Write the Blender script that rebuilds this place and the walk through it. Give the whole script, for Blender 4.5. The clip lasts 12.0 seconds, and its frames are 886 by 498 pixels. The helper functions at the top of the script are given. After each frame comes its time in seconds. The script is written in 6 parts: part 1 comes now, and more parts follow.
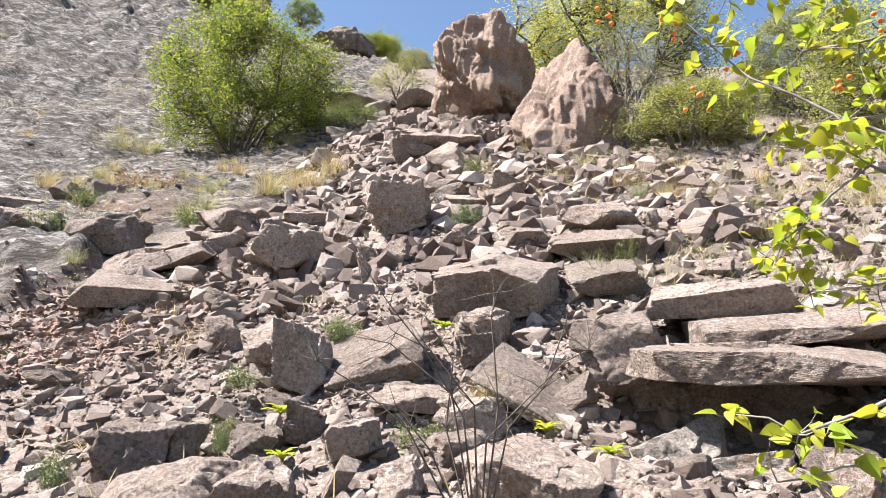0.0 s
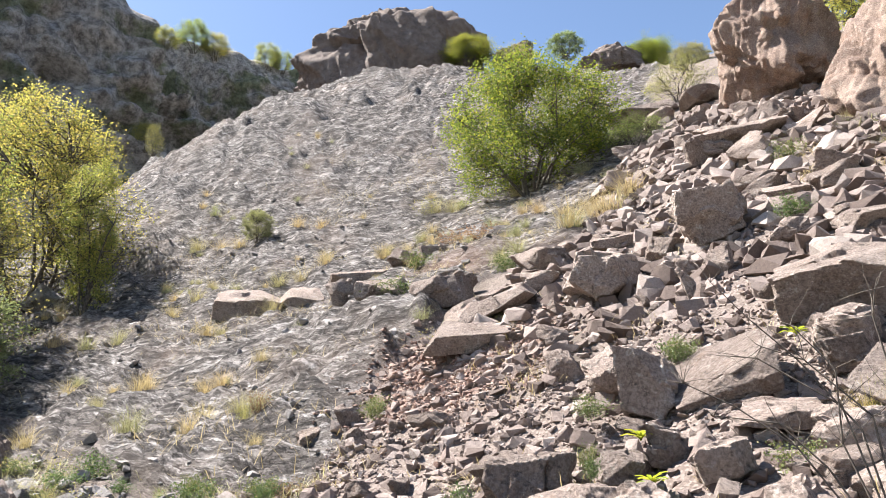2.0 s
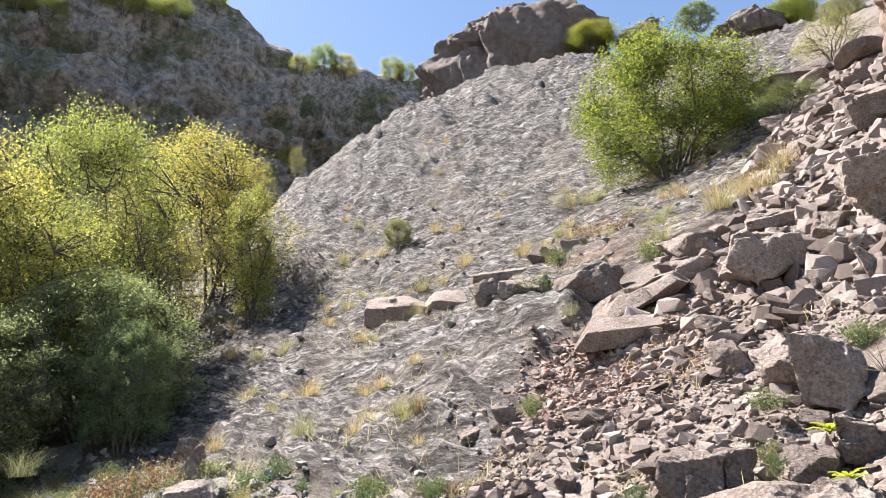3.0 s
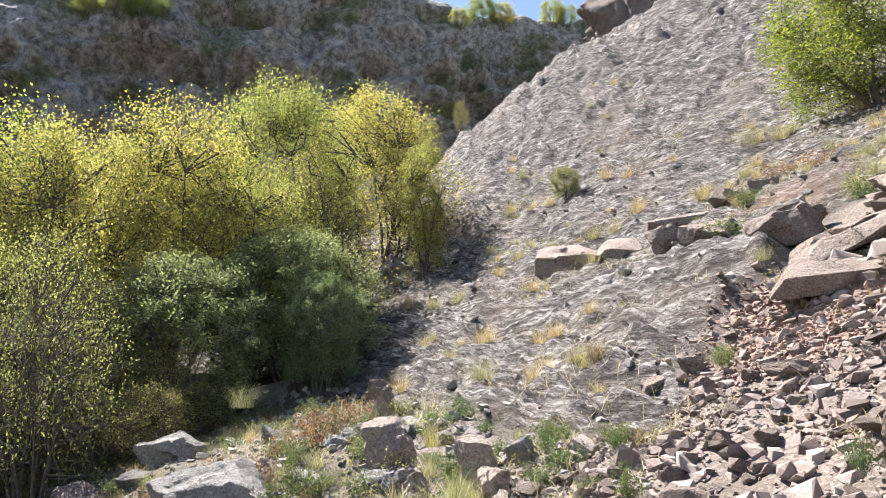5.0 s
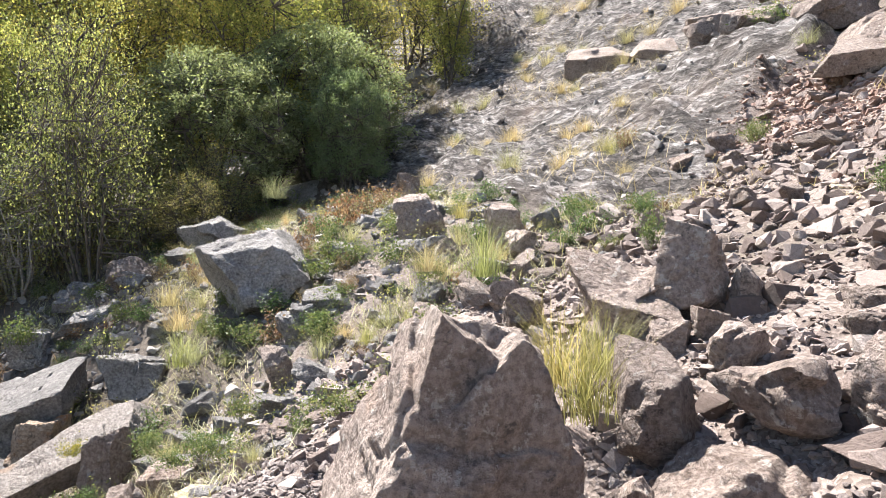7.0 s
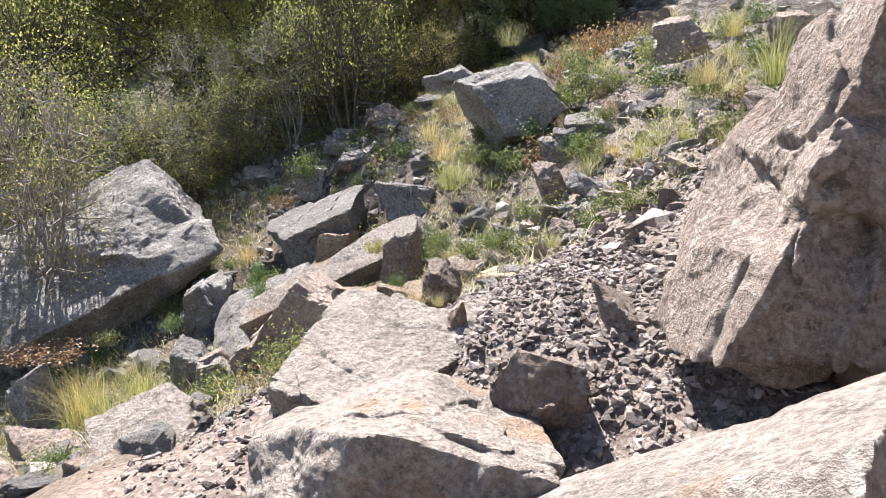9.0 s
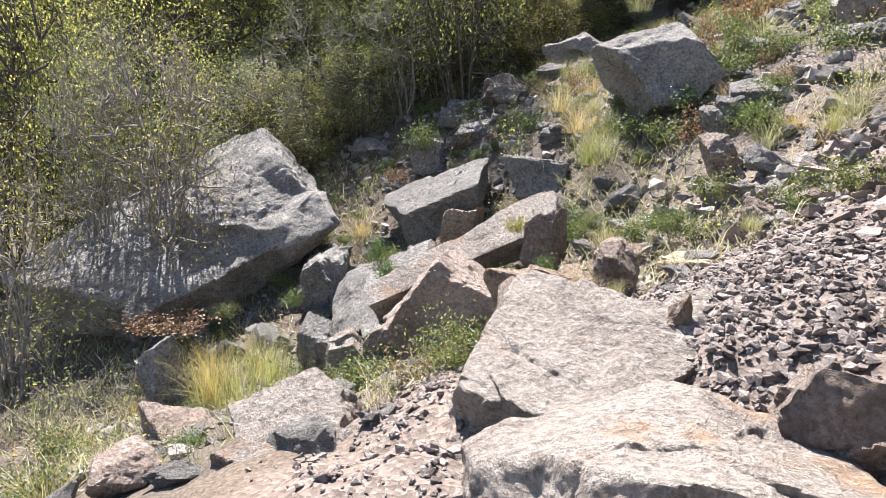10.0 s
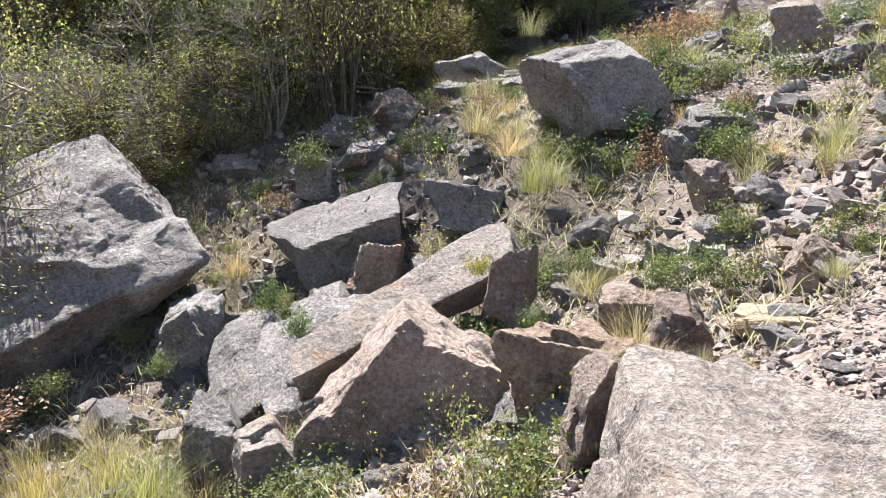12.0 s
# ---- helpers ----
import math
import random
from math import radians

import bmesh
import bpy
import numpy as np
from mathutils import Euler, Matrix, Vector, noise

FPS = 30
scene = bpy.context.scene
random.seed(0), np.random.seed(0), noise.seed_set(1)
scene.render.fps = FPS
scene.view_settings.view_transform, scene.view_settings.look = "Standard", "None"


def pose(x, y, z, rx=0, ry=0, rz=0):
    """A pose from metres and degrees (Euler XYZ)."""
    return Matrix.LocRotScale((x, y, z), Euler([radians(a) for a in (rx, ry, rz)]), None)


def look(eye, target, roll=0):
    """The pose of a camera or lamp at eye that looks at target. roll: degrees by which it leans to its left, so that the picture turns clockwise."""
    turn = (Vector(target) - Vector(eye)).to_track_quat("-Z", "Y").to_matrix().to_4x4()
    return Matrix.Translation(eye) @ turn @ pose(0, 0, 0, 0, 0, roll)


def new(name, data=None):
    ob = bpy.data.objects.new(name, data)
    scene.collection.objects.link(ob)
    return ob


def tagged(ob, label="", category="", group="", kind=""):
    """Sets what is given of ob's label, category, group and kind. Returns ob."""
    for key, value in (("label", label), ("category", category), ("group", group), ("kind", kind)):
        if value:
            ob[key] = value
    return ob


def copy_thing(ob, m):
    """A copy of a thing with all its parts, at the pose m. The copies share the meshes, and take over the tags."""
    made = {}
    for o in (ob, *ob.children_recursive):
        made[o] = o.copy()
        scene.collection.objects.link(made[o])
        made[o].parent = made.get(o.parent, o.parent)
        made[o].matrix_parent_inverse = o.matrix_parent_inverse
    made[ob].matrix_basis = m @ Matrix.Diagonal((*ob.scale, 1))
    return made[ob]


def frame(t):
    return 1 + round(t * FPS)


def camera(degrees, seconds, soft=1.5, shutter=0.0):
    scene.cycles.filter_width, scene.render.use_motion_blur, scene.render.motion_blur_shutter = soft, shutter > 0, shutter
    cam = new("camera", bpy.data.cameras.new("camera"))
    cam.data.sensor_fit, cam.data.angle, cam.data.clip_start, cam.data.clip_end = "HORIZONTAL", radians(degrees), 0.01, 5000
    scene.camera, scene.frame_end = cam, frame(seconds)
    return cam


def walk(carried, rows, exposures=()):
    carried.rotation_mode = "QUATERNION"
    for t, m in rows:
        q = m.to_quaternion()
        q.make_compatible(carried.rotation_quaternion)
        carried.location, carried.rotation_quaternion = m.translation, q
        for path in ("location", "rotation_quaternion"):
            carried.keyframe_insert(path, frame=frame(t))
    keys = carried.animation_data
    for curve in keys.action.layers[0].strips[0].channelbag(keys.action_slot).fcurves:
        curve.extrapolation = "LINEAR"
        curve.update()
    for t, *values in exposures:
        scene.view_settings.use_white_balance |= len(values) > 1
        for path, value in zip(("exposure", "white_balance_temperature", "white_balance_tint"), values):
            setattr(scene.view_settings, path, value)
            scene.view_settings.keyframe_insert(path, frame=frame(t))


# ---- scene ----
cam = camera(68.2, 12.0, soft=0.55)
PATH = [
    (0, (-0.131, 0.523, 1.566), (-0.124, 2.463, 2.052), -0.7),
    (0.5, (-0.194, 0.343, 1.563), (-0.429, 2.257, 2.094), -2.6),
    (1, (-0.238, 0.269, 1.556), (-0.734, 2.128, 2.102), -3.4),
    (1.5, (-0.255, 0.264, 1.586), (-0.989, 2.027, 2.178), -4.2),
    (2, (-0.332, 0.217, 1.572), (-1.179, 1.928, 2.168), -4.1),
    (2.5, (-0.385, 0.163, 1.566), (-1.336, 1.817, 2.165), -4.4),
    (3, (-0.428, 0.056, 1.594), (-1.614, 1.542, 2.214), -4.8),
    (3.5, (-0.45, 0.001, 1.653), (-1.848, 1.267, 2.32), -4.7),
    (5.5, (-0.655, -0.041, 1.397), (-2.227, 1.103, 1.865), -2.4),
    (6, (-0.696, -0.028, 1.165), (-2.277, 1.139, 1.541), -2.2),
    (6.5, (-0.73, -0.042, 0.919), (-2.338, 1.139, 1.056), -1.8),
    (7, (-0.69, -0.168, 0.723), (-2.352, 0.946, 0.713), -1.5),
    (7.5, (-0.664, -0.312, 0.532), (-2.403, 0.672, 0.443), -1.1),
    (7.7, (-0.65, -0.4, 0.435), (-2.431, 0.498, 0.279), -1.4),
    (9.3, (-1.196, -1.356, -0.128), (-3.088, -0.815, -0.482), -2.9),
    (9.5, (-1.413, -1.498, -0.126), (-3.287, -0.926, -0.528), -3.2),
    (10, (-1.891, -1.722, -0.234), (-3.826, -1.399, -0.624), -2.0),
    (10.5, (-2.41, -2.039, -0.387), (-4.34, -1.686, -0.776), -0.8),
    (11, (-2.921, -2.428, -0.439), (-4.79, -1.843, -0.845), -1.0),
    (11.5, (-3.545, -2.489, -0.493), (-5.423, -1.892, -0.835), -1.0),
    (12, (-4.021, -2.445, -0.424), (-5.813, -1.611, -0.729), 0.7),
]
walk(cam, [(t, look(eye, target, roll)) for t, eye, target, roll in PATH],
     [(0, 1.88, 6400, 11), (2, 1.90, 6400, 11), (3.5, 1.90, 6400, 11), (7.5, 2.10, 6350, 11), (9.5, 1.88, 6350, 12), (12, 1.95, 6350, 12)])

# ---- world, sun, exposure ----
SUN_DIR = Vector((-0.66, -0.05, 1.04)).normalized()
world = bpy.data.worlds.new("world")
scene.world = world
world.use_nodes = True
wn = world.node_tree
sky = wn.nodes.new("ShaderNodeTexSky")
sky.sky_type = 'NISHITA'
sky.sun_disc = False
sky.sun_elevation = math.asin(SUN_DIR.z)
sky.sun_rotation = math.atan2(SUN_DIR.x, SUN_DIR.y)
sky.altitude = 300
sky.dust_density = 0.5
sky.ozone_density = 1.0
wn.nodes["Background"].inputs["Strength"].default_value = 0.060
wn.links.new(sky.outputs[0], wn.nodes["Background"].inputs["Color"])
sun = new("sun", bpy.data.lights.new("sun", "SUN"))
sun.data.energy = 5.0
sun.data.angle = radians(0.53)
sun.data.color = (1.0, 0.955, 0.90)
sun.matrix_world = look(SUN_DIR * 60, (0, 0, 0))


# ---- numeric noise ----
def lattice(h):
    h = (h ^ (h >> 13)) * 1274126177 & 0xFFFFFFFF
    h = (h ^ (h >> 16)) * 2246822519 & 0xFFFFFFFF
    return ((h ^ (h >> 15)) & 0xFFFFFF) / 0xFFFFFF


def noise2(x, y, seed=0):
    xi, yi = np.floor(x).astype(np.int64), np.floor(y).astype(np.int64)
    fx, fy = x - xi, y - yi
    fx, fy = fx * fx * (3 - 2 * fx), fy * fy * (3 - 2 * fy)

    def v(a, b):
        return lattice((a * 374761393 + b * 668265263 + seed * 974711) & 0xFFFFFFFF)
    top = v(xi, yi) * (1 - fx) + v(xi + 1, yi) * fx
    low = v(xi, yi + 1) * (1 - fx) + v(xi + 1, yi + 1) * fx
    return (top * (1 - fy) + low * fy) * 2 - 1


def noise3(p, seed=0):
    pi = np.floor(p).astype(np.int64)
    f = p - pi
    f = f * f * (3 - 2 * f)
    out = 0
    for dx in (0, 1):
        for dy in (0, 1):
            for dz in (0, 1):
                h = lattice(((pi[:, 0] + dx) * 374761393 + (pi[:, 1] + dy) * 668265263 + (pi[:, 2] + dz) * 2147483647 + seed * 974711) & 0xFFFFFFFF)
                w = (f[:, 0] if dx else 1 - f[:, 0]) * (f[:, 1] if dy else 1 - f[:, 1]) * (f[:, 2] if dz else 1 - f[:, 2])
                out = out + h * w
    return out * 2 - 1


def fbm2(x, y, octaves, seed=0):
    out, a = 0, 1.0
    for k in range(octaves):
        out = out + a * noise2(x * 2 ** k + 3.7 * k, y * 2 ** k - 1.9 * k, seed + k)
        a *= 0.5
    return out


def fbm3(p, octaves, seed=0):
    out, a = 0, 1.0
    for k in range(octaves):
        out = out + a * noise3(p * 2 ** k + 5.3 * k, seed + k)
        a *= 0.5
    return out


# ---- materials ----
def shader(name):
    m = bpy.data.materials.new(name)
    m.use_nodes = True
    t = m.node_tree
    return m, t, t.nodes["Principled BSDF"], t.links


def node(t, kind, **values):
    n = t.nodes.new(kind)
    for key, value in values.items():
        n.inputs[key.replace("_", " ")].default_value = value
    return n


def ramp(t, source, *stops):
    r = t.nodes.new("ShaderNodeValToRGB")
    while len(r.color_ramp.elements) < len(stops):
        r.color_ramp.elements.new(0.5)
    for e, (at, c) in zip(r.color_ramp.elements, stops):
        e.position = at
        e.color = (*c, 1) if len(c) == 3 else c
    t.links.new(source, r.inputs[0])
    return r.outputs[0]


def mixed(t, fac, a, b, how='MIX'):
    n = t.nodes.new("ShaderNodeMix")
    n.data_type, n.blend_type = 'RGBA', how
    for socket, value in ((0, fac), (6, a), (7, b)):
        if hasattr(value, "links"):
            t.links.new(value, n.inputs[socket])
        else:
            n.inputs[socket].default_value = value if socket == 0 else (*value, 1)
    return n.outputs[2]


def textured(t, kind, coords, **values):
    n = node(t, kind, **values)
    t.links.new(coords, n.inputs["Vector"])
    return n


def rock_material(name, dark, mid, light, stain, stain_amount=0.25, speck=0.5, vary=0.3, bump=0.95):
    m, t, b, links = shader(name)
    co = t.nodes.new("ShaderNodeTexCoord").outputs["Object"]
    info = t.nodes.new("ShaderNodeObjectInfo")
    add = t.nodes.new("ShaderNodeVectorMath")
    links.new(co, add.inputs[0])
    links.new(info.outputs["Location"], add.inputs[1])
    at = add.outputs[0]
    big = textured(t, "ShaderNodeTexNoise", at, Scale=1.3, Detail=6.0, Roughness=0.62)
    grain = textured(t, "ShaderNodeTexNoise", at, Scale=26.0, Detail=6.0, Roughness=0.7)
    spots = textured(t, "ShaderNodeTexNoise", at, Scale=9.0, Detail=5.0, Roughness=0.75)
    patch = textured(t, "ShaderNodeTexNoise", at, Scale=2.3, Detail=4.0, Roughness=0.6)
    c = ramp(t, big.outputs[0], (0.36, dark), (0.5, mid), (0.64, light))
    c = mixed(t, ramp(t, grain.outputs[0], (0.4, (0, 0, 0)), (0.6, (1, 1, 1))), mixed(t, 0.6, c, mixed(t, 0.4, dark, (0.03, 0.025, 0.02))), mixed(t, 0.45, c, light))
    c = mixed(t, ramp(t, spots.outputs[0], (0.58, (0, 0, 0)), (0.63, (speck, speck, speck))), c, (0.60, 0.56, 0.50))
    c = mixed(t, ramp(t, spots.outputs[0], (0.36, (speck * 1.4,) * 3), (0.43, (0, 0, 0))), c, (0.075, 0.066, 0.06))
    c = mixed(t, ramp(t, patch.outputs[0], (0.58, (0, 0, 0)), (0.72, (stain_amount,) * 3)), c, stain)
    rnd = ramp(t, info.outputs["Random"], (0, (1 - vary,) * 3), (1, (1 + vary * 0.4,) * 3))
    c = mixed(t, 1.0, c, rnd, 'MULTIPLY')
    links.new(c, b.inputs["Base Color"])
    b.inputs["Roughness"].default_value = 0.92
    b.inputs["Specular IOR Level"].default_value = 0.25
    h1 = t.nodes.new("ShaderNodeMath")
    h1.operation = 'MULTIPLY_ADD'
    links.new(spots.outputs[0], h1.inputs[0])
    h1.inputs[1].default_value = 1.6
    links.new(grain.outputs[0], h1.inputs[2])
    pits = textured(t, "ShaderNodeTexNoise", at, Scale=70.0, Detail=3.0, Roughness=0.8)
    h2 = t.nodes.new("ShaderNodeMath")
    h2.operation = 'MULTIPLY_ADD'
    links.new(pits.outputs[0], h2.inputs[0])
    h2.inputs[1].default_value = 0.35
    links.new(h1.outputs[0], h2.inputs[2])
    bp = node(t, "ShaderNodeBump", Strength=bump, Distance=0.06)
    links.new(h2.outputs[0], bp.inputs["Height"])
    links.new(bp.outputs[0], b.inputs["Normal"])
    return m


ROCK = {
    "warm": rock_material("rock_warm", (0.22, 0.165, 0.135), (0.35, 0.275, 0.235), (0.47, 0.385, 0.33), (0.34, 0.20, 0.12)),
    "grey": rock_material("rock_grey", (0.15, 0.14, 0.135), (0.29, 0.27, 0.255), (0.43, 0.40, 0.375), (0.25, 0.23, 0.16)),
    "white": rock_material("rock_pale", (0.24, 0.20, 0.175), (0.38, 0.33, 0.29), (0.47, 0.415, 0.37), (0.36, 0.21, 0.11), 0.6, 0.4, 0.15),
    "orange": rock_material("rock_orange", (0.22, 0.15, 0.10), (0.34, 0.25, 0.18), (0.42, 0.34, 0.27), (0.38, 0.17, 0.06), 0.8),
    "yellow": rock_material("rock_yellow", (0.36, 0.26, 0.16), (0.50, 0.38, 0.25), (0.60, 0.48, 0.34), (0.40, 0.24, 0.1), 0.4, 0.2),
    "pink": rock_material("cliff_pink", (0.17, 0.11, 0.085), (0.32, 0.225, 0.175), (0.43, 0.33, 0.265), (0.36, 0.20, 0.13), 0.5, 0.35, 0.1, 0.8),
    "far": rock_material("rock_far", (0.09, 0.066, 0.054), (0.19, 0.142, 0.117), (0.30, 0.24, 0.205), (0.26, 0.15, 0.1), 0.4, 0.4, 0.1, 0.9),
}


def ground_material():
    m, t, b, links = shader("ground_mix")
    co = t.nodes.new("ShaderNodeTexCoord").outputs["Object"]
    zone = t.nodes.new("ShaderNodeAttribute")
    zone.attribute_name = "zone"
    split = t.nodes.new("ShaderNodeSeparateColor")
    links.new(zone.outputs["Color"], split.inputs[0])
    stretch = t.nodes.new("ShaderNodeMapping")
    stretch.inputs["Rotation"].default_value = (0, 0, radians(-14))
    stretch.inputs["Scale"].default_value = (0.45, 1.8, 1.0)
    links.new(co, stretch.inputs[0])
    strata = textured(t, "ShaderNodeTexNoise", stretch.outputs[0], Scale=1.5, Detail=8.0, Roughness=0.72)
    fine = textured(t, "ShaderNodeTexNoise", stretch.outputs[0], Scale=9.0, Detail=6.0, Roughness=0.7)
    broad = textured(t, "ShaderNodeTexNoise", co, Scale=0.22, Detail=5.0, Roughness=0.6)
    grit = textured(t, "ShaderNodeTexNoise", co, Scale=30.0, Detail=5.0, Roughness=0.7)
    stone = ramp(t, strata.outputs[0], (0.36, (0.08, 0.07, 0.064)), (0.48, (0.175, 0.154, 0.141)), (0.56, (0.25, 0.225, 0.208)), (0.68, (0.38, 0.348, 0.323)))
    warp = t.nodes.new("ShaderNodeVectorMath")
    warp.operation = 'MULTIPLY_ADD'
    links.new(fine.outputs["Color"], warp.inputs[0])
    warp.inputs[1].default_value = (0.16, 0.16, 0.16)
    links.new(stretch.outputs[0], warp.inputs[2])
    plates = textured(t, "ShaderNodeTexVoronoi", warp.outputs[0], Scale=3.4)
    chips = textured(t, "ShaderNodeTexVoronoi", warp.outputs[0], Scale=11.0)
    stone = mixed(t, 0.55, stone, mixed(t, 1.0, stone, ramp(t, plates.outputs["Color"], (0.33, (0.55,) * 3), (0.67, (1.35,) * 3)), 'MULTIPLY'))
    stone = mixed(t, 0.7, stone, mixed(t, 1.0, stone, ramp(t, chips.outputs["Color"], (0.33, (0.5,) * 3), (0.67, (1.4,) * 3)), 'MULTIPLY'))
    lines = t.nodes.new("ShaderNodeMapping")
    lines.inputs["Rotation"].default_value = (0, 0, radians(-14))
    lines.inputs["Scale"].default_value = (0.5, 3.4, 1.6)
    links.new(co, lines.inputs[0])
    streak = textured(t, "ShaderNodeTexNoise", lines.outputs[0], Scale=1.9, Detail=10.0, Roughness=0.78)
    # dark in the streak's lows, where the bump is lowest too
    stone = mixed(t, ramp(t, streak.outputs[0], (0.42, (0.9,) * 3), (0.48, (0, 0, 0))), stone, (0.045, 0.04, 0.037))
    # near-white streaks: glancing sun sheen on the slope, put into the rock colour
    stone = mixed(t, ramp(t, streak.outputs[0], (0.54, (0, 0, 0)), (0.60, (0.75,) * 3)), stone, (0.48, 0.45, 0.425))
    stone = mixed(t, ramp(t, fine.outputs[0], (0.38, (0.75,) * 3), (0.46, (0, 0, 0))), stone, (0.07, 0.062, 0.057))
    stone = mixed(t, ramp(t, broad.outputs[0], (0.5, (0, 0, 0)), (0.7, (0.45,) * 3)), stone, (0.24, 0.185, 0.15))
    clasts = textured(t, "ShaderNodeTexVoronoi", co, Scale=34.0)
    pebble = ramp(t, clasts.outputs["Color"], (0.1, (0.085, 0.066, 0.055)), (0.5, (0.16, 0.13, 0.112)), (0.9, (0.28, 0.236, 0.206)))
    pebble = mixed(t, ramp(t, grit.outputs[0], (0.4, (0.5,) * 3), (0.6, (0, 0, 0))), pebble, (0.17, 0.13, 0.11))
    red = ramp(t, clasts.outputs["Color"], (0.1, (0.20, 0.115, 0.08)), (0.9, (0.42, 0.28, 0.21)))
    soil = ramp(t, grit.outputs[0], (0.35, (0.05, 0.04, 0.031)), (0.55, (0.115, 0.094, 0.074)), (0.7, (0.21, 0.178, 0.143)))
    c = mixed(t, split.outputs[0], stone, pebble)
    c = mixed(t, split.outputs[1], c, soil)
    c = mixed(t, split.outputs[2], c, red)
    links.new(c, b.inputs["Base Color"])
    b.inputs["Roughness"].default_value = 0.95
    b.inputs["Specular IOR Level"].default_value = 0.2
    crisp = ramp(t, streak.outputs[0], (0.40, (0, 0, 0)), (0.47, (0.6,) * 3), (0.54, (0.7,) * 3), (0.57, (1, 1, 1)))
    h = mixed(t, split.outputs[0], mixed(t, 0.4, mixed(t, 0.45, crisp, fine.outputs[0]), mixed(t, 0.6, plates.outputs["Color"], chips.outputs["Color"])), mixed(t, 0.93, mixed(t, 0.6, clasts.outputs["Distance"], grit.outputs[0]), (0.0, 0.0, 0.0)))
    bp = node(t, "ShaderNodeBump", Strength=1.0, Distance=0.3)
    links.new(h, bp.inputs["Height"])
    links.new(bp.outputs[0], b.inputs["Normal"])
    return m


def leaf_material(name, stops, glow=0.55):
    m, t, b, links = shader(name)
    g = t.nodes.new("ShaderNodeNewGeometry")
    info = t.nodes.new("ShaderNodeObjectInfo")
    c = ramp(t, g.outputs["Random Per Island"], *stops)
    c = mixed(t, 1.0, c, ramp(t, info.outputs["Random"], (0, (0.72, 0.88, 0.8)), (1, (1.2, 1.05, 1.0))), 'MULTIPLY')
    links.new(c, b.inputs["Base Color"])
    b.inputs["Roughness"].default_value = 0.5
    b.inputs["Specular IOR Level"].default_value = 0.3
    thin = t.nodes.new("ShaderNodeBsdfTranslucent")
    links.new(mixed(t, 1.0, c, (1.1, 1.1, 0.8), 'MULTIPLY'), thin.inputs[0])
    mix = t.nodes.new("ShaderNodeMixShader")
    mix.inputs[0].default_value = glow
    links.new(b.outputs[0], mix.inputs[1])
    links.new(thin.outputs[0], mix.inputs[2])
    links.new(mix.outputs[0], t.nodes["Material Output"].inputs[0])
    return m


def bark_material(name, dark, light):
    m, t, b, links = shader(name)
    co = t.nodes.new("ShaderNodeTexCoord").outputs["Object"]
    n = textured(t, "ShaderNodeTexNoise", co, Scale=14.0, Detail=5.0)
    links.new(ramp(t, n.outputs[0], (0.35, dark), (0.65, light)), b.inputs["Base Color"])
    b.inputs["Roughness"].default_value = 0.9
    bp = node(t, "ShaderNodeBump", Strength=0.4, Distance=0.01)
    links.new(n.outputs[0], bp.inputs["Height"])
    links.new(bp.outputs[0], b.inputs["Normal"])
    return m


LEAF = {
    "green": leaf_material("leaf_green", [(0, (0.10, 0.125, 0.03)), (0.45, (0.20, 0.22, 0.045)), (0.8, (0.32, 0.30, 0.06)), (1, (0.44, 0.36, 0.07))]),
    "yellow": leaf_material("leaf_yellow", [(0, (0.15, 0.18, 0.065)), (0.35, (0.25, 0.28, 0.09)), (0.75, (0.37, 0.37, 0.115)), (1, (0.50, 0.44, 0.16))]),
    "olive": leaf_material("leaf_olive", [(0, (0.14, 0.155, 0.065)), (0.5, (0.27, 0.28, 0.115)), (1, (0.44, 0.40, 0.17))]),
    "juniper": leaf_material("leaf_juniper", [(0, (0.15, 0.165, 0.085)), (0.6, (0.26, 0.275, 0.15)), (1, (0.38, 0.39, 0.23))], 0.5),
    "herb": leaf_material("leaf_herb", [(0, (0.07, 0.105, 0.04)), (0.6, (0.14, 0.18, 0.07)), (1, (0.25, 0.25, 0.12))], 0.35),
    "straw": leaf_material("grass_straw", [(0, (0.24, 0.20, 0.12)), (0.6, (0.42, 0.36, 0.23)), (1, (0.56, 0.50, 0.35))], 0.35),
    "grass": leaf_material("grass_green", [(0, (0.18, 0.17, 0.065)), (0.5, (0.37, 0.325, 0.145)), (1, (0.54, 0.465, 0.26))], 0.4),
    "rust": leaf_material("leaf_rust", [(0, (0.15, 0.085, 0.055)), (0.6, (0.26, 0.155, 0.095)), (1, (0.36, 0.26, 0.18))], 0.3),
    "lime": leaf_material("leaf_lime", [(0, (0.20, 0.27, 0.025)), (0.5, (0.40, 0.42, 0.05)), (0.85, (0.58, 0.50, 0.06)), (1, (0.62, 0.40, 0.04))], 0.5),
    "berry": leaf_material("berry_orange", [(0, (0.55, 0.10, 0.03)), (1, (0.70, 0.24, 0.06))], 0.15),
}
LEAF["lime_solid"] = leaf_material("leaf_broad", [(0, (0.24, 0.31, 0.045)), (1, (0.42, 0.42, 0.05))], 0.5)
BARK = bark_material("bark_brown", (0.05, 0.04, 0.032), (0.15, 0.125, 0.10))
TWIG = bark_material("twig_grey", (0.13, 0.115, 0.10), (0.33, 0.30, 0.265))
GROUND = ground_material()


